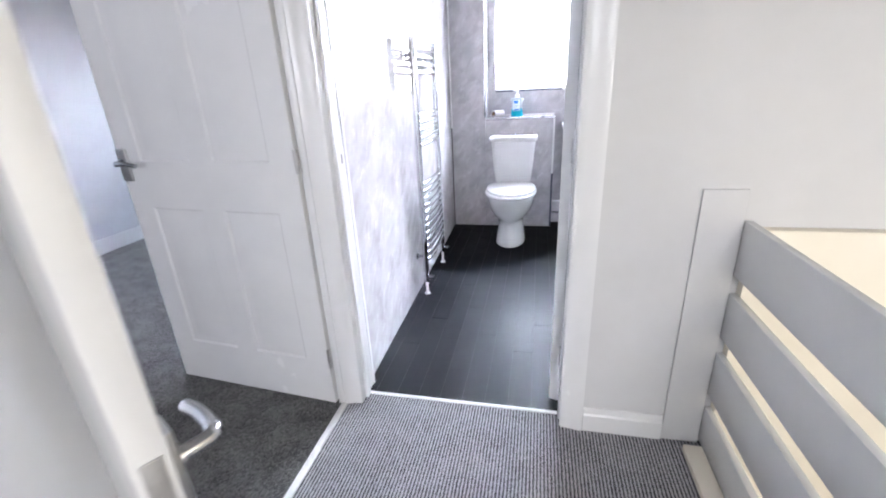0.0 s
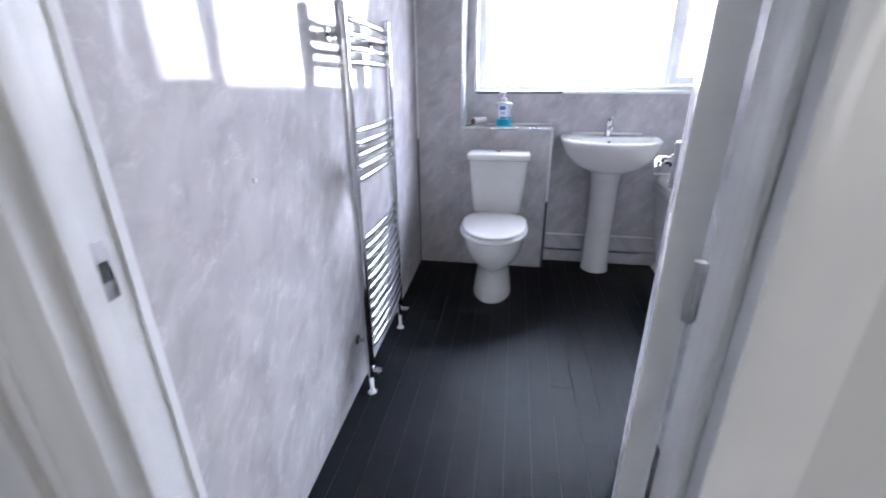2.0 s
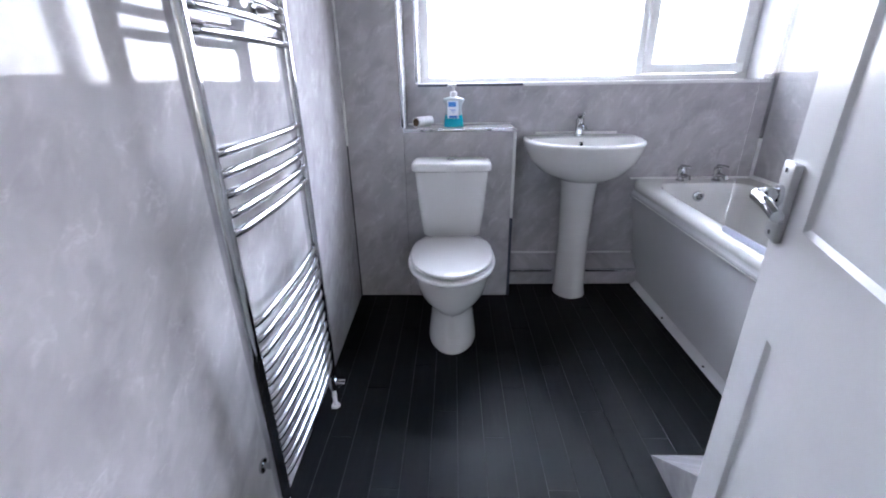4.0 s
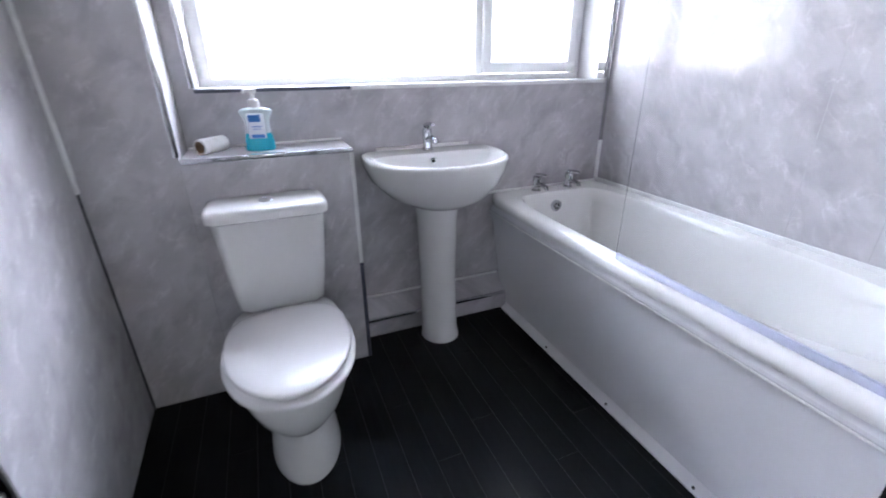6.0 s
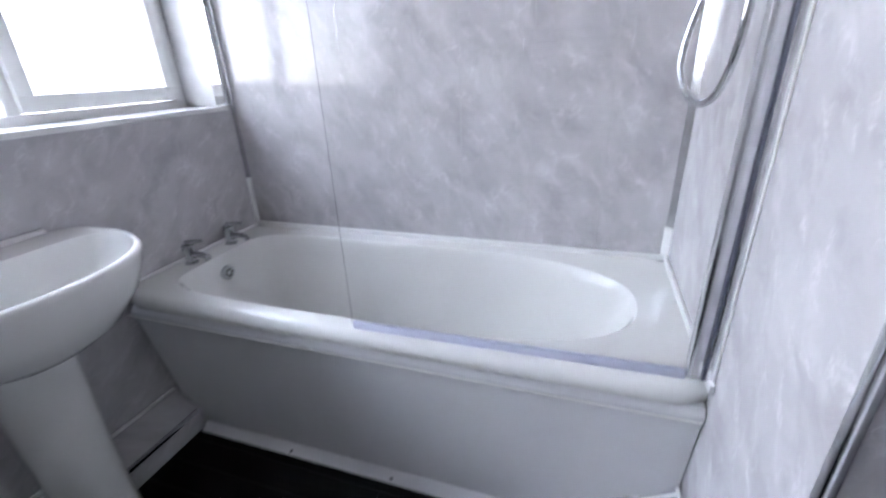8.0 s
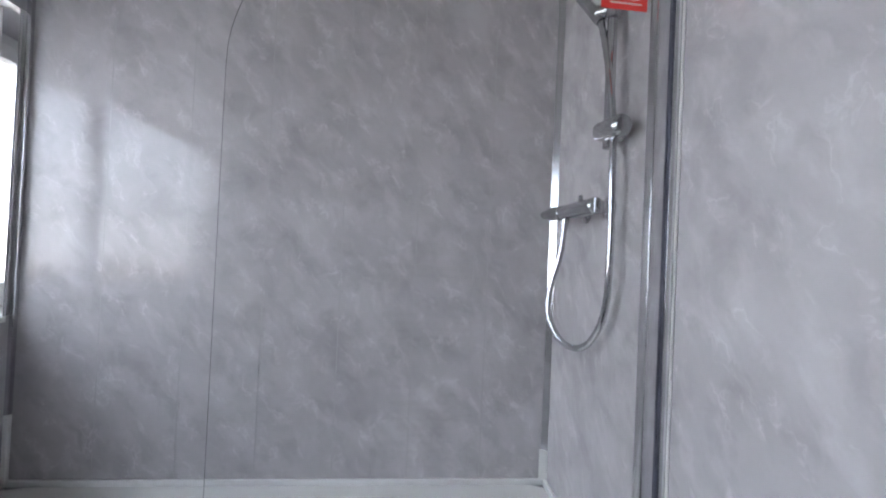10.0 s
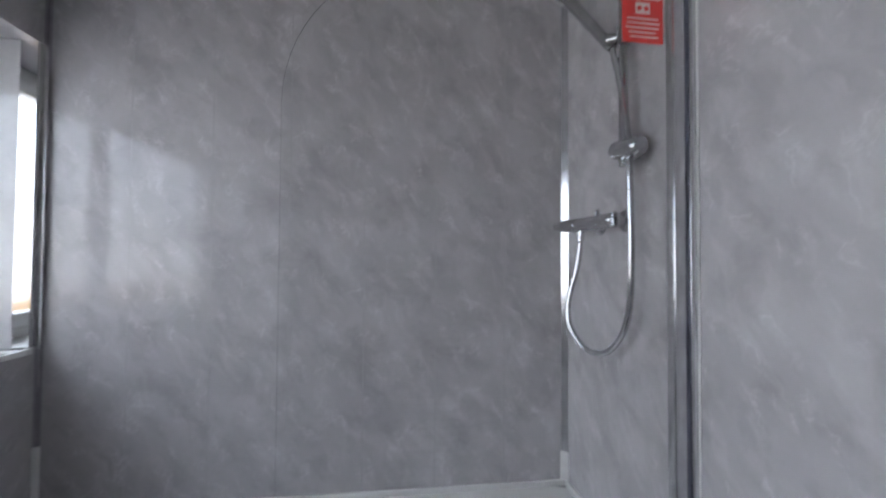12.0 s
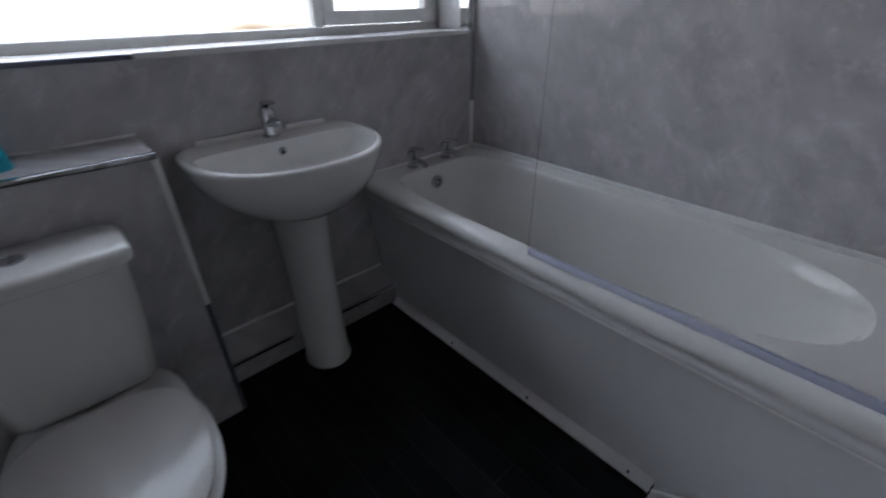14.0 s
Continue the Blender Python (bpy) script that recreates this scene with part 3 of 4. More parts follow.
D2 = thing("door_2", (0.008, 2.288, 0.012), "white moulded four-panel bedroom door standing open", "door", "panel doors", 174.9)
D2["kind"] = "structure"
part("leaf", panel_leaf(0.80, 1.981, 0.038), GLOSS, D2)
lever_handle(D2, 0.770, 0.983, 0.038, 1, -1)
lever_handle(D2, 0.770, 0.983, 0.0, -1, -1)
for z in (0.22, 1.0, 1.75):
    hinge(D2, -0.006, 0.042, z)

D1 = thing("door_1", (0.907, YD + 0.006, 0.012), "white moulded four-panel bathroom door opened into the alcove", "door", "panel doors", 71)
D1["kind"] = "structure"
part("leaf", panel_leaf(0.80, 1.981, 0.038), GLOSS, D1)
lever_handle(D1, 0.773, 1.018, 0.038, 1, -1)
lever_handle(D1, 0.773, 1.018, 0.0, -1, -1)
for z in (0.22, 1.0, 1.75):
    hinge(D1, -0.006, 0.0, z)

# narrow landing door, ajar beside the bedroom doorway
D3 = thing("door_3", (0.030, 1.400, 0.012), "white narrow landing door standing ajar", "door", "", -28)
D3["kind"] = "structure"
part("leaf", box(0, 0, 0, 0.42, 0.038, 1.981, 0.003), GLOSS, D3)
lever_handle(D3, 0.372, 0.80, 0.038, 1, -1, 0.060)
part("latch_plate", box(0.4195, 0.008, 0.74, 0.4225, 0.030, 0.86, 0.001), BRASS, D3, "steel latch plate on the door edge")
for z in (0.22, 1.75):
    hinge(D3, -0.006, 0.0, z)

# ---- landing balustrade ----
BAL = thing("balustrade", (1.38, 2.28, 0), "white ranch-style stair balustrade of wide horizontal boards", "balustrade")
part("newel_post", box(-0.120, -0.004, 0.0, -0.002, 0.0036, 0.915, 0.001), WALL, BAL, "boxed half newel against the wall")
for z0, z1 in ((0.02, 0.160), (0.213, 0.379), (0.438, 0.594), (0.653, 0.825)):
    part("board", box(0.0, -2.6, z0, 0.022, 0.0, z1, 0.003), GLOSS, BAL)
part("rear_post", box(0.023, -1.75, -0.1, 0.09, -1.65, 0.82, 0.004), GLOSS, BAL)
part("base_rail", box(-0.062, -2.6, 0.0, -0.001, -0.046, 0.028, 0.004), CREAM, BAL, "cream nosing along the stair edge")

# ---- towel rail ----
RAIL = thing("towel_rail", (0.137, 3.302, 0.0), "tall chrome ladder towel radiator fixed to the marbled wall", "radiator", "", 1.05)
RX, RY0, RY1, RZ0, RZ1 = 0.0, 0.0, 0.515, 0.150, 1.472
for y in (RY0, RY1):
    up = part("upright", tube([(RX, y, RZ0), (RX, y, RZ1 - 0.004), (RX, y, RZ1)], [0.018, 0.018, 0.013], 18), CHROME, RAIL)
    part("valve", tube([(RX, y, 0.080), (RX, y, 0.092), (RX, y, 0.094), (RX, y, 0.130), (RX, y, 0.132), (RX, y, 0.151)], [0.010, 0.010, 0.015, 0.015, 0.011, 0.011], 14), CHROME, RAIL, "chrome radiator valve")
    part("valve_head", tube([(RX, y, 0.114), (RX + 0.02, y, 0.114), (RX + 0.022, y, 0.114), (RX + 0.05, y, 0.114)], [0.009, 0.009, 0.014, 0.013], 14), CHROME, RAIL)
    part("pipe_tail", tube([(RX, y, 0.0), (RX, y, 0.085)], 0.0085, 12), UPVC, RAIL, "white painted pipe tail")
    part("pipe_collar", tube([(RX, y, 0.0), (RX, y, 0.008)], [0.019, 0.015], 16), UPVC, RAIL)
rungs = [1.426, 1.383, 1.343, 1.302] + [1.086 - 0.0416 * k for k in range(5)] + [0.697 - 0.0430 * k for k in range(12)]
rung_mesh = None
for z in rungs:
    if rung_mesh is None:
        first = part("rung", tube(smooth_line([(RX, RY0 + 0.006, 0), (RX + 0.014, RY0 + 0.06, 0), (RX + 0.022, (RY0 + RY1) / 2, 0), (RX + 0.014, RY1 - 0.06, 0), (RX, RY1 - 0.006, 0)], 4), 0.0105, 12), CHROME, RAIL)
        rung_mesh = first.data
        first.location = (0, 0, z)
    else:
        r = new("rung", rung_mesh)
        r.parent, r.location = RAIL, (0, 0, z)
for y in (RY0 + 0.03, RY1 - 0.03):
    for z in (0.24, 1.385):
        part("bracket", tube([(-0.061, y, z), (-0.055, y, z), (-0.053, y, z), (RX, y, z)], [0.02, 0.02, 0.009, 0.009], 14), CHROME, RAIL, "chrome wall bracket")

PEG = thing("wall_plug", (west(2.797) - 0.001, 2.797, 1.034), "small white screw cap on the marbled wall", "wall hook")
part("cap", tube([(0, 0, 0), (0.006, 0, 0), (0.008, 0, 0)], [0.007, 0.006, 0.004], 14), UPVC, PEG)


# ---- toilet ----
def egg(cx, y0, y1, hw, z, n=48, back=3.2, front=2.0):
    """A pan outline: y0 is the round front, y1 the squarer back."""
    yc = y1 - (y1 - y0) * 0.42
    out = []
    for k in range(n):
        a = 2 * math.pi * k / n
        c, s = math.cos(a), math.sin(a)
        e = front if s < 0 else back
        r = (abs(c) ** e + abs(s) ** e) ** (-1 / e)
        out.append((cx + hw * r * c, yc + r * s * ((yc - y0) if s < 0 else (y1 - yc)), z))
    return out


WC = thing("toilet", (0.591, BOX_Y, 0), "white close-coupled ceramic toilet with the lid down", "toilet")
rings = [egg(0, -0.580, -0.22, 0.118, 0.0, back=3), egg(0, -0.580, -0.22, 0.118, 0.012, back=3), egg(0, -0.568, -0.20, 0.110, 0.07), egg(0, -0.552, -0.18, 0.101, 0.14),
         egg(0, -0.550, -0.15, 0.098, 0.185), egg(0, -0.580, -0.13, 0.110, 0.212), egg(0, -0.615, -0.11, 0.145, 0.243), egg(0, -0.643, -0.10, 0.167, 0.28), egg(0, -0.664, -0.08, 0.181, 0.33), egg(0, -0.671, -0.06, 0.188, 0.385), egg(0, -0.671, -0.05, 0.188, 0.405), egg(0, -0.660, -0.05, 0.178, 0.41)]
PAN = part("pan", loft(rings), CERAMIC, WC, "", 50)
for x in (-0.098, 0.098):
    part("fixing_cap", tube([(x * 0.92, -0.40, 0.03), (x * 1.12, -0.40, 0.035)], [0.011, 0.007], 12), UPVC, PAN)


def slab(y0, y1, hw, z0, z1, dome=0.0, edge=0.008):
    rs = [egg(0, y0 + edge, y1 - edge, hw - edge, z0), egg(0, y0, y1, hw, z0 + edge * 0.7), egg(0, y0, y1, hw, z1 - edge), egg(0, y0 + edge * 0.4, y1 - edge * 0.4, hw - edge * 0.4, z1 - edge * 0.3), egg(0, y0 + edge * 1.3, y1 - edge * 1.3, hw - edge * 1.3, z1)]
    if dome:
        for f, g in ((0.8, 0.45), (0.5, 0.85), (0.2, 1.0)):
            ym = (y0 + y1) / 2
            rs.append(egg(0, ym + (y0 - ym) * f, ym + (y1 - ym) * f, hw * f, z1 + dome * g))
    return loft(rs)


part("seat", slab(-0.700, -0.212, 0.201, 0.411, 0.433), SEAT, WC, "", 50)
part("lid", slab(-0.682, -0.205, 0.191, 0.4375, 0.456, 0.008), SEAT, WC, "closed white lid", 50)
for x in (-0.075, 0.075):
    part("seat_hinge", tube([(x - 0.022, -0.195, 0.437), (x + 0.022, -0.195, 0.437)], 0.012, 12), SEAT, WC)


def rrect(hw, y0, y1, z, r=0.03, bow=0.0, n=8):
    """A rounded rectangle whose front (y0) bows outward."""
    out = []
    for cx, cy, a0 in ((hw - r, y1 - r, 0), (-hw + r, y1 - r, 90), (-hw + r, y0 + r, 180), (hw - r, y0 + r, 270)):
        for k in range(n + 1):
            a = radians(a0 + 90 * k / n)
            x, y = cx + r * math.cos(a), cy + r * math.sin(a)
            if a0 >= 180:
                y -= bow * max(0.0, 1 - (x / hw) ** 2)
            out.append((x, y, z))
    return out


rings = [rrect(0.135, -0.155, -0.004, 0.430, 0.028, 0.012), rrect(0.150, -0.164, -0.003, 0.445, 0.03, 0.014), rrect(0.168, -0.174, -0.002, 0.60, 0.032, 0.016), rrect(0.182, -0.180, -0.002, 0.775, 0.034, 0.018)]
part("cistern", loft(rings), CERAMIC, WC, "tapered white cistern", 50)
rings = [rrect(0.188, -0.186, -0.001, 0.777, 0.036, 0.02), rrect(0.196, -0.194, -0.001, 0.782, 0.04, 0.02), rrect(0.197, -0.195, -0.001, 0.805, 0.04, 0.02), rrect(0.192, -0.190, -0.004, 0.816, 0.04, 0.02), rrect(0.178, -0.178, -0.012, 0.821, 0.04, 0.018)]
LIDC = part("cistern_lid", loft(rings), CERAMIC, WC, "", 50)
part("flush_button", lathe([(0.024, 0.818), (0.024, 0.824), (0.021, 0.827), (0.019, 0.826)], 24, None, (0, -0.10, 0)), CHROME, LIDC, "round chrome dual flush button")
part("button_split", box(-0.0012, -0.12, 0.8262, 0.0012, -0.08, 0.8275), DARK, LIDC)

# ---- basin ----
BAS = thing("washbasin", (1.286, YW, 0), "white ceramic pedestal washbasin with a chrome mixer tap", "basin")


def dee(hw, y0, y1, z, n=56, e=2.3, back=5.0):
    """A basin outline: flat along the wall at y1, round in front at y0."""
    yc = y1 - (y1 - y0) * 0.30
    out = []
    for k in range(n):
        a = 2 * math.pi * k / n
        c, s = math.cos(a), math.sin(a)
        ee = e if s < 0 else back
        r = (abs(c) ** ee + abs(s) ** ee) ** (-1 / ee)
        out.append((hw * 1.035 * r * c, yc + r * s * ((yc - y0) if s < 0 else (y1 - yc)), z))
    return out


rings = [dee(0.085, -0.30, -0.06, 0.690), dee(0.15, -0.36, -0.03, 0.700), dee(0.215, -0.405, -0.012, 0.735), dee(0.265, -0.437, -0.004, 0.792), dee(0.287, -0.455, -0.002, 0.848), dee(0.293, -0.462, -0.002, 0.878),
         dee(0.293, -0.462, -0.002, 0.888), dee(0.288, -0.457, -0.004, 0.895), dee(0.279, -0.449, -0.012, 0.897),
         dee(0.266, -0.438, -0.118, 0.890), dee(0.256, -0.430, -0.128, 0.870), dee(0.22, -0.40, -0.14, 0.80), dee(0.16, -0.36, -0.16, 0.765), dee(0.06, -0.30, -0.22, 0.755)]
BOWL = part("bowl", loft(rings), CERAMIC, BAS, "", 45)
part("upstand", box(-0.225, -0.022, 0.892, 0.225, -0.002, 0.910, 0.006), CERAMIC, BAS, "raised back edge of the basin")
part("overflow_ring", tube([(0, -0.128, 0.860), (0, -0.136, 0.857), (0, -0.137, 0.857)], [0.013, 0.013, 0.010], 20), CHROME, BOWL)
part("overflow_hole", tube([(0, -0.1365, 0.857), (0, -0.1385, 0.8565)], 0.0075, 16), DARK, BOWL)
part("waste", lathe([(0.022, 0.7555), (0.022, 0.758), (0.014, 0.7585)], 20, None, (0, -0.26, 0)), CHROME, BOWL)
rings = [egg(0, -0.285, -0.11, 0.092, 0.0, back=2.4), egg(0, -0.285, -0.11, 0.092, 0.01, back=2.4), egg(0, -0.275, -0.105, 0.086, 0.05, back=2.4), egg(0, -0.268, -0.09, 0.083, 0.35, back=2.4), egg(0, -0.275, -0.08, 0.092, 0.62, back=2.4), egg(0, -0.285, -0.07, 0.105, 0.71, back=2.4)]
part("pedestal", loft(rings), CERAMIC, BAS, "", 50)
TAP = part("mixer_tap", lathe([(0.026, 0.894), (0.026, 0.900), (0.021, 0.904), (0.020, 0.944), (0.022, 0.964), (0.022, 0.982), (0.014, 0.989)], 20, None, (0, -0.065, 0)), CHROME, BAS, "small chrome mixer tap")
part("spout", tube([(0, -0.075, 0.939), (0, -0.12, 0.952), (0, -0.165, 0.949), (0, -0.172, 0.936)], [0.014, 0.013, 0.012, 0.011], 14), CHROME, TAP)
part("tap_lever", tube([(0, -0.06, 0.986), (0, -0.055, 0.999), (0, -0.10, 1.009), (0, -0.135, 1.012)], [0.014, 0.012, 0.008, 0.006], 12), CHROME, TAP)

# ---- bath ----
BX0, BX1, BY_0, BY_1, RIM = 1.628, X1 - 0.002, YE + 0.002, YW - 0.002, 0.636
BATH = thing("bathtub", (0, 0, 0), "white acrylic bathtub with a smooth white side panel", "bath")


def bath_ring(x0, x1, y0, y1, z, e0=2.6, e1=6.0, n=72):
    """Round at the head (y0), squarer at the tap end (y1)."""
    xc, yc = (x0 + x1) / 2, y0 + (y1 - y0) * 0.40
    out = []
    for k in range(n):
        a = 2 * math.pi * (k + 0.5) / n
        c, s = math.cos(a), math.sin(a)
        e = e0 if s < 0 else e1
        r = (abs(c) ** e + abs(s) ** e) ** (-1 / e)
        out.append((xc + r * c * (x1 - x0) / 2, yc + r * s * ((yc - y0) if s < 0 else (y1 - yc)), z))
    return out


rings = [bath_ring(BX0 + 0.014, BX1, BY_0, BY_1, 0.584, 60, 60), bath_ring(BX0 + 0.004, BX1, BY_0, BY_1, 0.588, 60, 60), bath_ring(BX0, BX1, BY_0, BY_1, 0.600, 60, 60), bath_ring(BX0 + 0.002, BX1, BY_0, BY_1, 0.614, 60, 60), bath_ring(BX0 + 0.010, BX1, BY_0, BY_1, 0.628, 60, 60), bath_ring(BX0 + 0.024, BX1 - 0.004, BY_0 + 0.004, BY_1 - 0.004, RIM, 60, 60),
         bath_ring(BX0 + 0.066, BX1 - 0.072, BY_0 + 0.120, BY_1 - 0.105, RIM - 0.001, 2.5, 7), bath_ring(BX0 + 0.076, BX1 - 0.082, BY_0 + 0.132, BY_1 - 0.115, RIM - 0.012, 2.5, 7),
         bath_ring(BX0 + 0.085, BX1 - 0.092, BY_0 + 0.155, BY_1 - 0.122, 0.56, 2.5, 7), bath_ring(BX0 + 0.105, BX1 - 0.115, BY_0 + 0.245, BY_1 - 0.140, 0.38, 2.5, 6), bath_ring(BX0 + 0.125, BX1 - 0.135, BY_0 + 0.33, BY_1 - 0.165, 0.25, 2.5, 5), bath_ring(BX0 + 0.17, BX1 - 0.18, BY_0 + 0.40, BY_1 - 0.22, 0.215, 2.4, 4)]
TUB = part("tub", loft(rings, None, False), ACRYLIC, BATH, "", 40)
# side panel: lip, groove, and a face that leans in towards the floor
prof_p = [(BX0 + 0.016, 0.583), (BX0 + 0.014, 0.576), (BX0 + 0.006, 0.566), (BX0 + 0.005, 0.556), (BX0 + 0.012, 0.546), (BX0 + 0.015, 0.538), (BX0 + 0.024, 0.49), (BX0 + 0.042, 0.38), (BX0 + 0.060, 0.26), (BX0 + 0.075, 0.15), (BX0 + 0.086, 0.06), (BX0 + 0.090, 0.006), (BX0 + 0.12, 0.006), (BX0 + 0.12, 0.583)]
part("side_panel", extrude(prof_p, BY_0 + 0.001, 4.93), PANEL, BATH, "smooth white bath panel", 30)
part("panel_lip", tube([(BX0 + 0.012, BY_0 + 0.002, 0.544), (BX0 + 0.012, BY_1 - 0.002, 0.544)], 0.005, 8), ACRYLIC, BATH)
part("floor_bead", extrude([(BX0 + 0.056, 0.0), (BX0 + 0.094, 0.0), (BX0 + 0.094, 0.03), (BX0 + 0.086, 0.03), (BX0 + 0.070, 0.012), (BX0 + 0.056, 0.007)], 3.59, 4.86), PANEL, BATH, "white floor bead along the panel")
for y in (3.66, 4.05, 4.45):
    part("panel_screw", tube([(BX0 + 0.068, y, 0.010), (BX0 + 0.065, y, 0.016)], 0.005, 10), DARK, BATH)
part("overflow", tube([(1.968, BY_1 - 0.121, 0.565), (1.968, BY_1 - 0.133, 0.564), (1.968, BY_1 - 0.135, 0.564)], [0.030, 0.030, 0.024], 24), CHROME, TUB, "round chrome overflow")
bm = bmesh.new()
for k in range(6):
    a = 2 * math.pi * k / 6
    tube([(1.968 + 0.014 * math.cos(a), BY_1 - 0.134, 0.564 + 0.014 * math.sin(a)), (1.968 + 0.014 * math.cos(a), BY_1 - 0.137, 0.564 + 0.014 * math.sin(a))], 0.005, 8, bm)
part("overflow_slots", bm, DARK, TUB)
part("plug_waste", lathe([(0.032, 0.2155), (0.032, 0.219), (0.024, 0.220)], 20, None, (1.968, 4.60, 0)), CHROME, TUB)
for x in (1.885, 2.085):
    t = part("bath_tap", lathe([(0.024, RIM), (0.024, RIM + 0.006), (0.018, RIM + 0.010), (0.017, RIM + 0.045), (0.021, RIM + 0.052), (0.021, RIM + 0.075), (0.012, RIM + 0.081)], 18, None, (x, 4.905, 0)), CHROME, BATH, "chrome pillar bath tap")
    part("tap_spout", tube([(x, 4.895, RIM + 0.034), (x, 4.86, RIM + 0.040), (x, 4.822, RIM + 0.036), (x, 4.815, RIM + 0.022)], [0.013, 0.012, 0.011, 0.010], 12), CHROME, t)
    part("tap_head", tube([(x - 0.004, 4.905, RIM + 0.082), (x + 0.010, 4.87, RIM + 0.088), (x + 0.016, 4.845, RIM + 0.088)], [0.012, 0.008, 0.006], 10), CHROME, t)
structure("sealant_bath", box(BX1 - 0.010, BY_0, RIM - 0.002, BX1, BY_1, RIM + 0.020, 0.003), SEALANT, "white seal strip along the bath")
structure("sealant_bath_end", box(BX0, BY_0 - 0.001, RIM - 0.002, BX1 - 0.012, BY_0 + 0.010, RIM + 0.020, 0.003), SEALANT, "white seal strip along the bath")
structure("sealant_bath_tap_end", box(BX0, BY_1 - 0.006, RIM - 0.002, BX1 - 0.012, BY_1 + 0.001, RIM + 0.010, 0.002), SEALANT, "white silicone bead")

# ---- bath screen ----
SCR = thing("bath_screen", (1.668, YE, 0), "frameless clear glass bath screen with a chrome hinge profile", "shower screen", "", 1.0)


def screen_glass():
    y0, y1, z0, z1, r = 0.03, 0.860, RIM + 0.016, 2.045, 0.30
    line = [(y0, z0), (y1, z0)] + [(y1 - r + r * math.cos(radians(a)), z1 - r + r * math.sin(radians(a))) for a in range(0, 91, 6)] + [(y0, z1)]
    return loft([[(x, y, z) for y, z in line] for x in (-0.0015, 0.0015)])


GL = part("glass", screen_glass(), GLASS, SCR)
GL.visible_shadow = False
part("wall_profile", box(-0.020, 0.001, RIM + 0.012, 0.016, 0.018, 2.05, 0.003), TRIM, SCR, "polished wall channel")
part("seal_line", box(-0.0165, 0.0183, RIM + 0.012, 0.010, 0.0228, 2.046), SEAL_AND_REFLECTION, SCR, "dark rubber hinge seal")
part("hinge_profile", box(-0.015, 0.0230, RIM + 0.012, 0.014, 0.052, 2.046, 0.004), TRIM, SCR, "polished hinge channel")
part("silicone_bead", box(-0.027, 0.0005, RIM + 0.012, -0.0205, 0.005, 2.046, 0.002), SEALANT, SCR, "white silicone bead")
part("bottom_seal", box(-0.006, 0.05, RIM + 0.001, 0.006, 0.857, RIM + 0.024, 0.002), glass("milky seal strip", (0.72, 0.75, 0.92), 0.35), SCR, "translucent bottom seal")

TAG = thing("swing_tag", (1.6640, 3.341, 1.975), "red printed safety sticker on the screen glass", "label", "", 1.0)
part("sheet", box(-0.0012, -0.048, -0.055, 0.0, 0.048, 0.055), RED, TAG)
part("pictogram", box(-0.0018, -0.017, 0.008, -0.0013, 0.017, 0.033), INK, TAG)
bm = bmesh.new()
for s in (-0.008, 0.008):
    tube([(-0.0019, s, 0.020), (-0.0024, s, 0.020)], 0.0055, 12, bm)
part("pictogram_marks", bm, RED, TAG)
part("heading_bar", box(-0.0018, -0.042, 0.040, -0.0013, 0.042, 0.046), INK, TAG)
for k, (a, b) in enumerate(((-0.036, 0.036), (-0.040, 0.038), (-0.038, 0.040), (-0.030, 0.034), (-0.036, 0.030))):
    part("print_line", box(-0.0018, a, -0.004 - k * 0.010, -0.0013, b, -0.001 - k * 0.010), INK, TAG)

# ---- shower ----
SH = thing("shower_mixer", (0, 0, 0), "chrome bar shower mixer with riser rail and hose", "shower")
VZ, VY = 1.560, 3.278
for x in (1.920, 2.060):
    part("wall_rose", tube([(x, YE, VZ), (x, YE + 0.006, VZ), (x, YE + 0.012, VZ), (x, VY - 0.01, VZ)], [0.032, 0.031, 0.017, 0.017], 20), CHROME, SH)
BAR = part("valve_bar", tube([(1.885, VY, VZ), (1.890, VY, VZ), (2.100, VY, VZ), (2.105, VY, VZ)], [0.018, 0.022, 0.022, 0.018], 20), CHROME, SH)
part("temperature_knob", tube([(2.106, VY, VZ), (2.108, VY, VZ), (2.18, VY + 0.004, VZ + 0.004), (2.262, VY + 0.008, VZ + 0.008), (2.268, VY + 0.008, VZ + 0.008)], [0.018, 0.024, 0.023, 0.013, 0.008], 20), CHROME, BAR)
part("stop_pin", tube([(1.985, VY, VZ + 0.02), (1.985, VY, VZ + 0.038)], 0.006, 10), CHROME, BAR)
part("outlet", tube([(2.080, VY + 0.004, VZ - 0.02), (2.080, VY + 0.006, VZ - 0.05)], [0.012, 0.010], 14), CHROME, BAR)
RXX, RYY = 1.872, 3.262
part("riser_rail", tube([(RXX, RYY, 1.70), (RXX, RYY, 2.46)], 0.0125, 16), CHROME, SH)
part("lower_bracket", tube([(1.778, 3.272, 1.733), (1.786, 3.272, 1.733), (1.884, 3.272, 1.745), (1.900, 3.272, 1.747)], [0.018, 0.025, 0.025, 0.019], 20), CHROME, SH, "chrome rail bracket")
part("bracket_rose", tube([(RXX, YE, 1.745), (RXX, YE + 0.005, 1.745), (RXX, YE + 0.006, 1.745), (RXX, 3.268, 1.745)], [0.026, 0.025, 0.014, 0.014], 18), CHROME, SH)
part("slider", tube([(RXX, RYY, 2.025), (RXX, RYY, 2.075)], 0.019, 16), CHROME, SH)
part("cradle", tube([(RXX + 0.008, RYY + 0.008, 2.05), (RXX + 0.030, RYY + 0.024, 2.052)], [0.014, 0.019], 14), CHROME, SH)
HS0 = Vector((RXX + 0.020, RYY + 0.020, 2.025))
HS1 = Vector((2.080, 3.328, 2.275))
d = HS1 - HS0
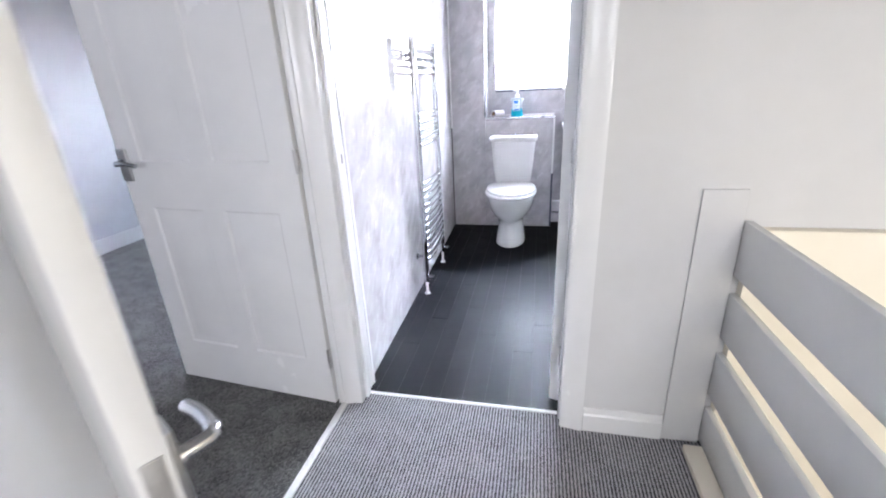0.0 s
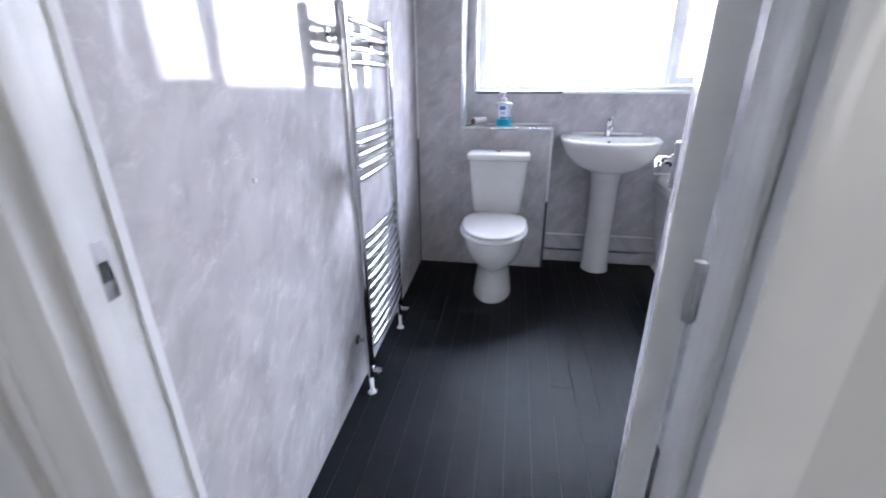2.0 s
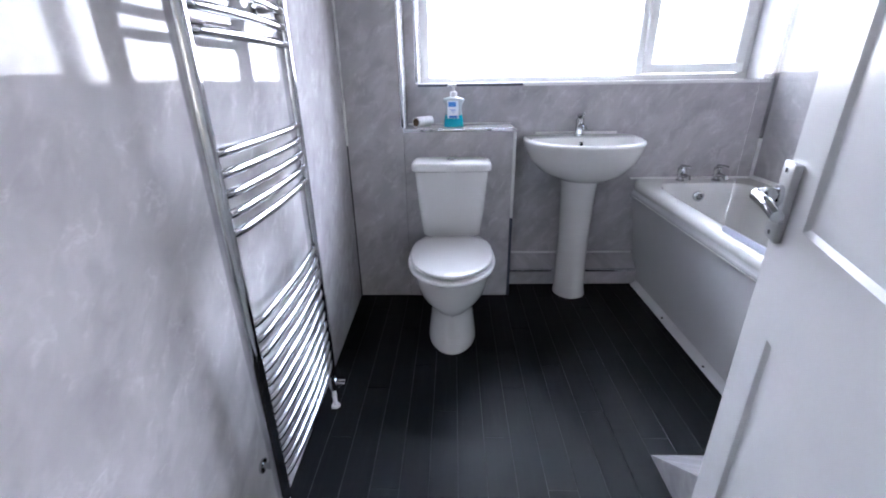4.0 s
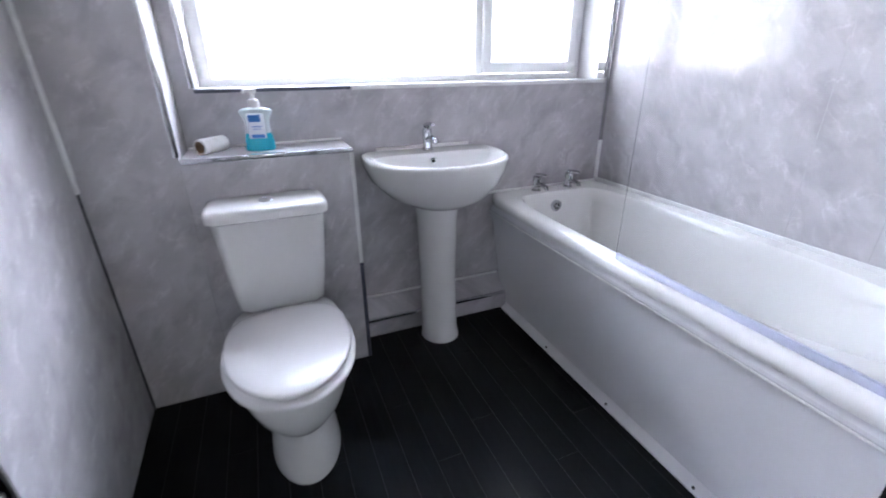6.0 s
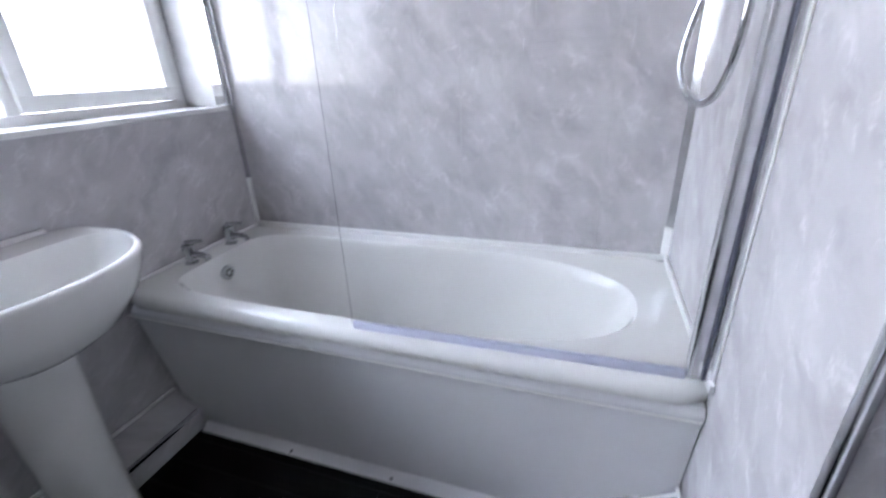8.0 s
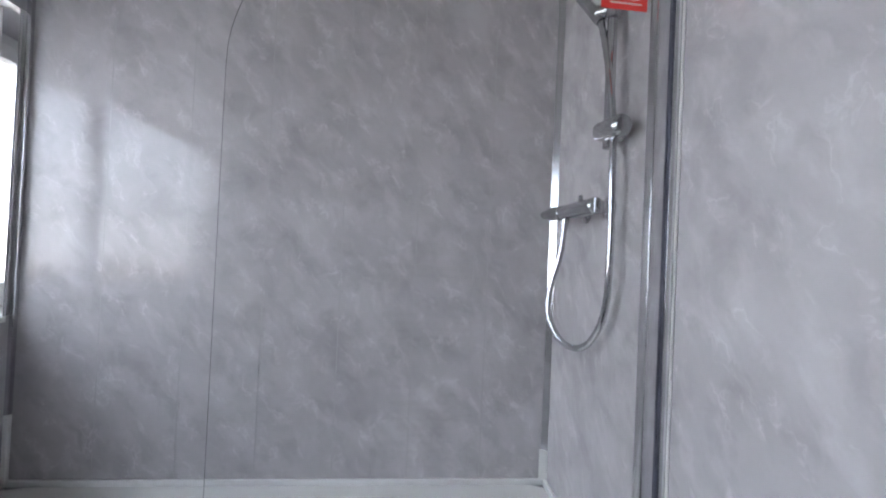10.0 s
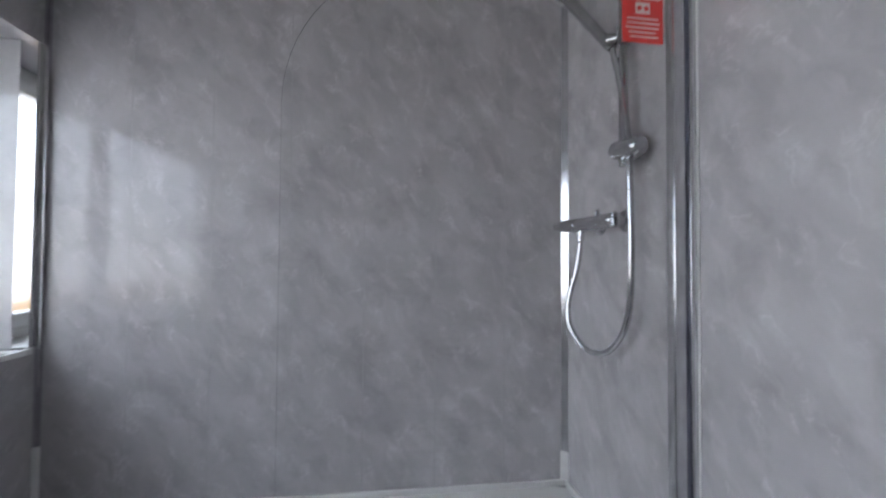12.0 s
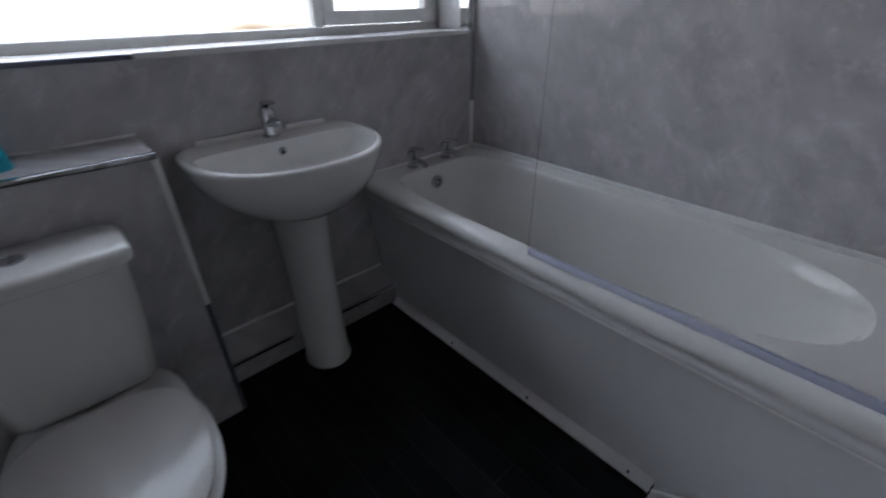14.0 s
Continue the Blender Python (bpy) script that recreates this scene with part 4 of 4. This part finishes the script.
part("handset", tube([HS0, HS0 + d * 0.05, HS0 + d * 0.7, HS1], [0.012, 0.0145, 0.017, 0.019], 16), CHROME, SH)
face = Vector((0.55, 0.35, -0.76)).normalized()
part("spray_head", tube([HS1 - face * 0.018 + d * 0.1, HS1 + d * 0.1, HS1 + face * 0.02 + d * 0.1, HS1 + face * 0.024 + d * 0.1], [0.022, 0.042, 0.044, 0.040], 24), CHROME, SH)
part("spray_plate", tube([HS1 + face * 0.0245 + d * 0.1, HS1 + face * 0.027 + d * 0.1], [0.037, 0.034], 24), BRASS, SH, "grey spray plate")
hose = smooth_line([(2.080, VY + 0.006, VZ - 0.05), (2.085, 3.292, 1.43), (2.098, 3.312, 1.335), (2.090, 3.318, 1.258), (2.045, 3.300, 1.196), (1.990, 3.278, 1.180), (1.925, 3.262, 1.212), (1.862, 3.258, 1.30), (1.846, 3.258, 1.45), (1.846, 3.260, 1.60), (1.850, 3.262, 1.76), (1.864, 3.272, 1.90), tuple(HS0)], 9)
part("hose", tube(hose, [0.0095 if k % 2 else 0.0082 for k in range(len(hose))], 10), CHROME, SH, "ribbed chrome shower hose", 60)

# ---- shelf things ----
BOT = thing("soap_bottle", (0.604, 4.845, BOX_Z), "clear pump bottle half full of blue liquid hand soap", "soap dispenser", "", -8)


def oval(a, b, z, n=28):
    return [(a * math.cos(2 * math.pi * k / n), b * math.sin(2 * math.pi * k / n), z) for k in range(n)]


part("soap", loft([oval(0.049, 0.026, 0.0), oval(0.053, 0.029, 0.004), oval(0.051, 0.028, 0.03), oval(0.045, 0.026, 0.062)]), SOAP, BOT, "blue soap in the lower half")
part("bottle", loft([oval(0.045, 0.026, 0.0625), oval(0.041, 0.025, 0.09), oval(0.044, 0.026, 0.112), oval(0.055, 0.029, 0.130), oval(0.057, 0.029, 0.138), oval(0.050, 0.026, 0.146), oval(0.018, 0.016, 0.152)]), CLEAR, BOT)
part("front_label", box(-0.029, -0.0295, 0.046, 0.029, -0.0278, 0.134, 0.0005), LABEL, BOT)
for z0, z1, x0, x1 in ((0.104, 0.128, -0.024, 0.016), (0.048, 0.060, -0.020, 0.024), (0.086, 0.089, -0.014, 0.016), (0.078, 0.080, -0.012, 0.014)):
    part("label_print", box(x0, -0.0301, z0, x1, -0.0296, z1), BLUE, BOT)
PUMP = part("pump", lathe([(0.019, 0.1525), (0.019, 0.172), (0.014, 0.178), (0.007, 0.180), (0.007, 0.200), (0.014, 0.201), (0.015, 0.212), (0.010, 0.216)], 18), UPVC, BOT)
part("nozzle", tube([(0, -0.005, 0.209), (-0.022, -0.022, 0.209), (-0.027, -0.026, 0.201)], [0.007, 0.006, 0.005], 10), UPVC, PUMP)

ROLL = thing("toilet_roll", (0.440, 4.865, BOX_Z + 0.027), "nearly finished toilet roll lying on the shelf", "toilet roll", "", 50)
bm = bmesh.new()
n = 24
r_in, r_out, hl = 0.021, 0.027, 0.055
loft([[(x, r * math.cos(2 * math.pi * k / n), r * math.sin(2 * math.pi * k / n)) for k in range(n)] for x, r in ((-hl, r_in), (-hl, r_out), (hl, r_out), (hl, r_in), (-hl, r_in))], bm, False, False)
part("paper", bm, PAPER, ROLL)
bm = bmesh.new()
loft([[(x, r * math.cos(2 * math.pi * k / n), r * math.sin(2 * math.pi * k / n)) for k in range(n)] for x, r in ((-hl - 0.001, 0.0192), (-hl - 0.001, 0.0208), (hl + 0.001, 0.0208), (hl + 0.001, 0.0192), (-hl - 0.001, 0.0192))], bm, False, False)
part("cardboard_tube", bm, CARD, ROLL, "brown cardboard core")

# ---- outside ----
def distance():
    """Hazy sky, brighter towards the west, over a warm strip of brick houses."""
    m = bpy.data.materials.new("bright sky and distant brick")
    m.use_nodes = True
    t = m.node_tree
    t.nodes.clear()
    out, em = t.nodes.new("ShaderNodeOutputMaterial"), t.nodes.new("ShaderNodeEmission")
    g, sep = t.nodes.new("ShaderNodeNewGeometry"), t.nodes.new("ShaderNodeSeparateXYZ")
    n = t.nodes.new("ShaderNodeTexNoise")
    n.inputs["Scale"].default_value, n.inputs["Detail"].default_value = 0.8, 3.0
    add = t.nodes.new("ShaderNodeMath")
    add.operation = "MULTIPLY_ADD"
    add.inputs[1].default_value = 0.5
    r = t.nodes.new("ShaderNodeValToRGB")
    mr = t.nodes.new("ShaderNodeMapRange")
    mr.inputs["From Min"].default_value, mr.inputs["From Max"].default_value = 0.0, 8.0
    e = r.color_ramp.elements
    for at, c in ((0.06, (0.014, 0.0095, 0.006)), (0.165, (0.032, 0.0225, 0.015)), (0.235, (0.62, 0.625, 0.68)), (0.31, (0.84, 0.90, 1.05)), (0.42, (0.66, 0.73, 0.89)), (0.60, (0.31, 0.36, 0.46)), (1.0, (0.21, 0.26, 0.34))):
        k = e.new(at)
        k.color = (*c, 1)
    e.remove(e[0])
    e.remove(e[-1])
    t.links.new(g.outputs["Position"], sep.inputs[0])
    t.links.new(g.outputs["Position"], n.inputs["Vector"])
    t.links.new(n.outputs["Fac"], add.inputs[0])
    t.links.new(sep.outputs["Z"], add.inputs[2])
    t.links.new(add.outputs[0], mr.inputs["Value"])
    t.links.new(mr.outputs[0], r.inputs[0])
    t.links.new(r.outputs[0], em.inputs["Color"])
    # glow weakens eastward, added to dim the room's west wall against the east
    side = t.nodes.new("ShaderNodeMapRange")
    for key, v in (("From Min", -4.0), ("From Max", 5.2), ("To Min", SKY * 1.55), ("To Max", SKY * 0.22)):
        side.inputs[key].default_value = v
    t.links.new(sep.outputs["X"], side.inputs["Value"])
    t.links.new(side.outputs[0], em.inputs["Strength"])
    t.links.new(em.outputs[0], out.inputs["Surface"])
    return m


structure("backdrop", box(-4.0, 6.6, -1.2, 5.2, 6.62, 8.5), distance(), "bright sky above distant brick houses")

# ---- floor planks ----
PW, PL = 0.0945, 0.92
plank_mesh = {}


def plank(length):
    key = round(length, 3)
    if key not in plank_mesh:
        bm = box(0, 0, -0.0035, PW - 0.0014, length - 0.0014, 0.0, 0.0008, None, 1)
        me = finish(bm)
        me.materials.append(VINYL)
        plank_mesh[key] = me
    return plank_mesh[key]


col = 0
x = X0 + 0.001
while x < 1.72:
    y = 2.353 - (0.0, 0.53, 0.27, 0.74, 0.12, 0.40)[col % 6]
    while y < YW:
        a, b = max(y, 2.353), min(y + PL, YW)
        if b - a > 0.02:
            p = new("plank", plank(b - a))
            p.parent, p.location = FLOOR, (x, a, 0.0)
        y += PL
    x += PW
    col += 1
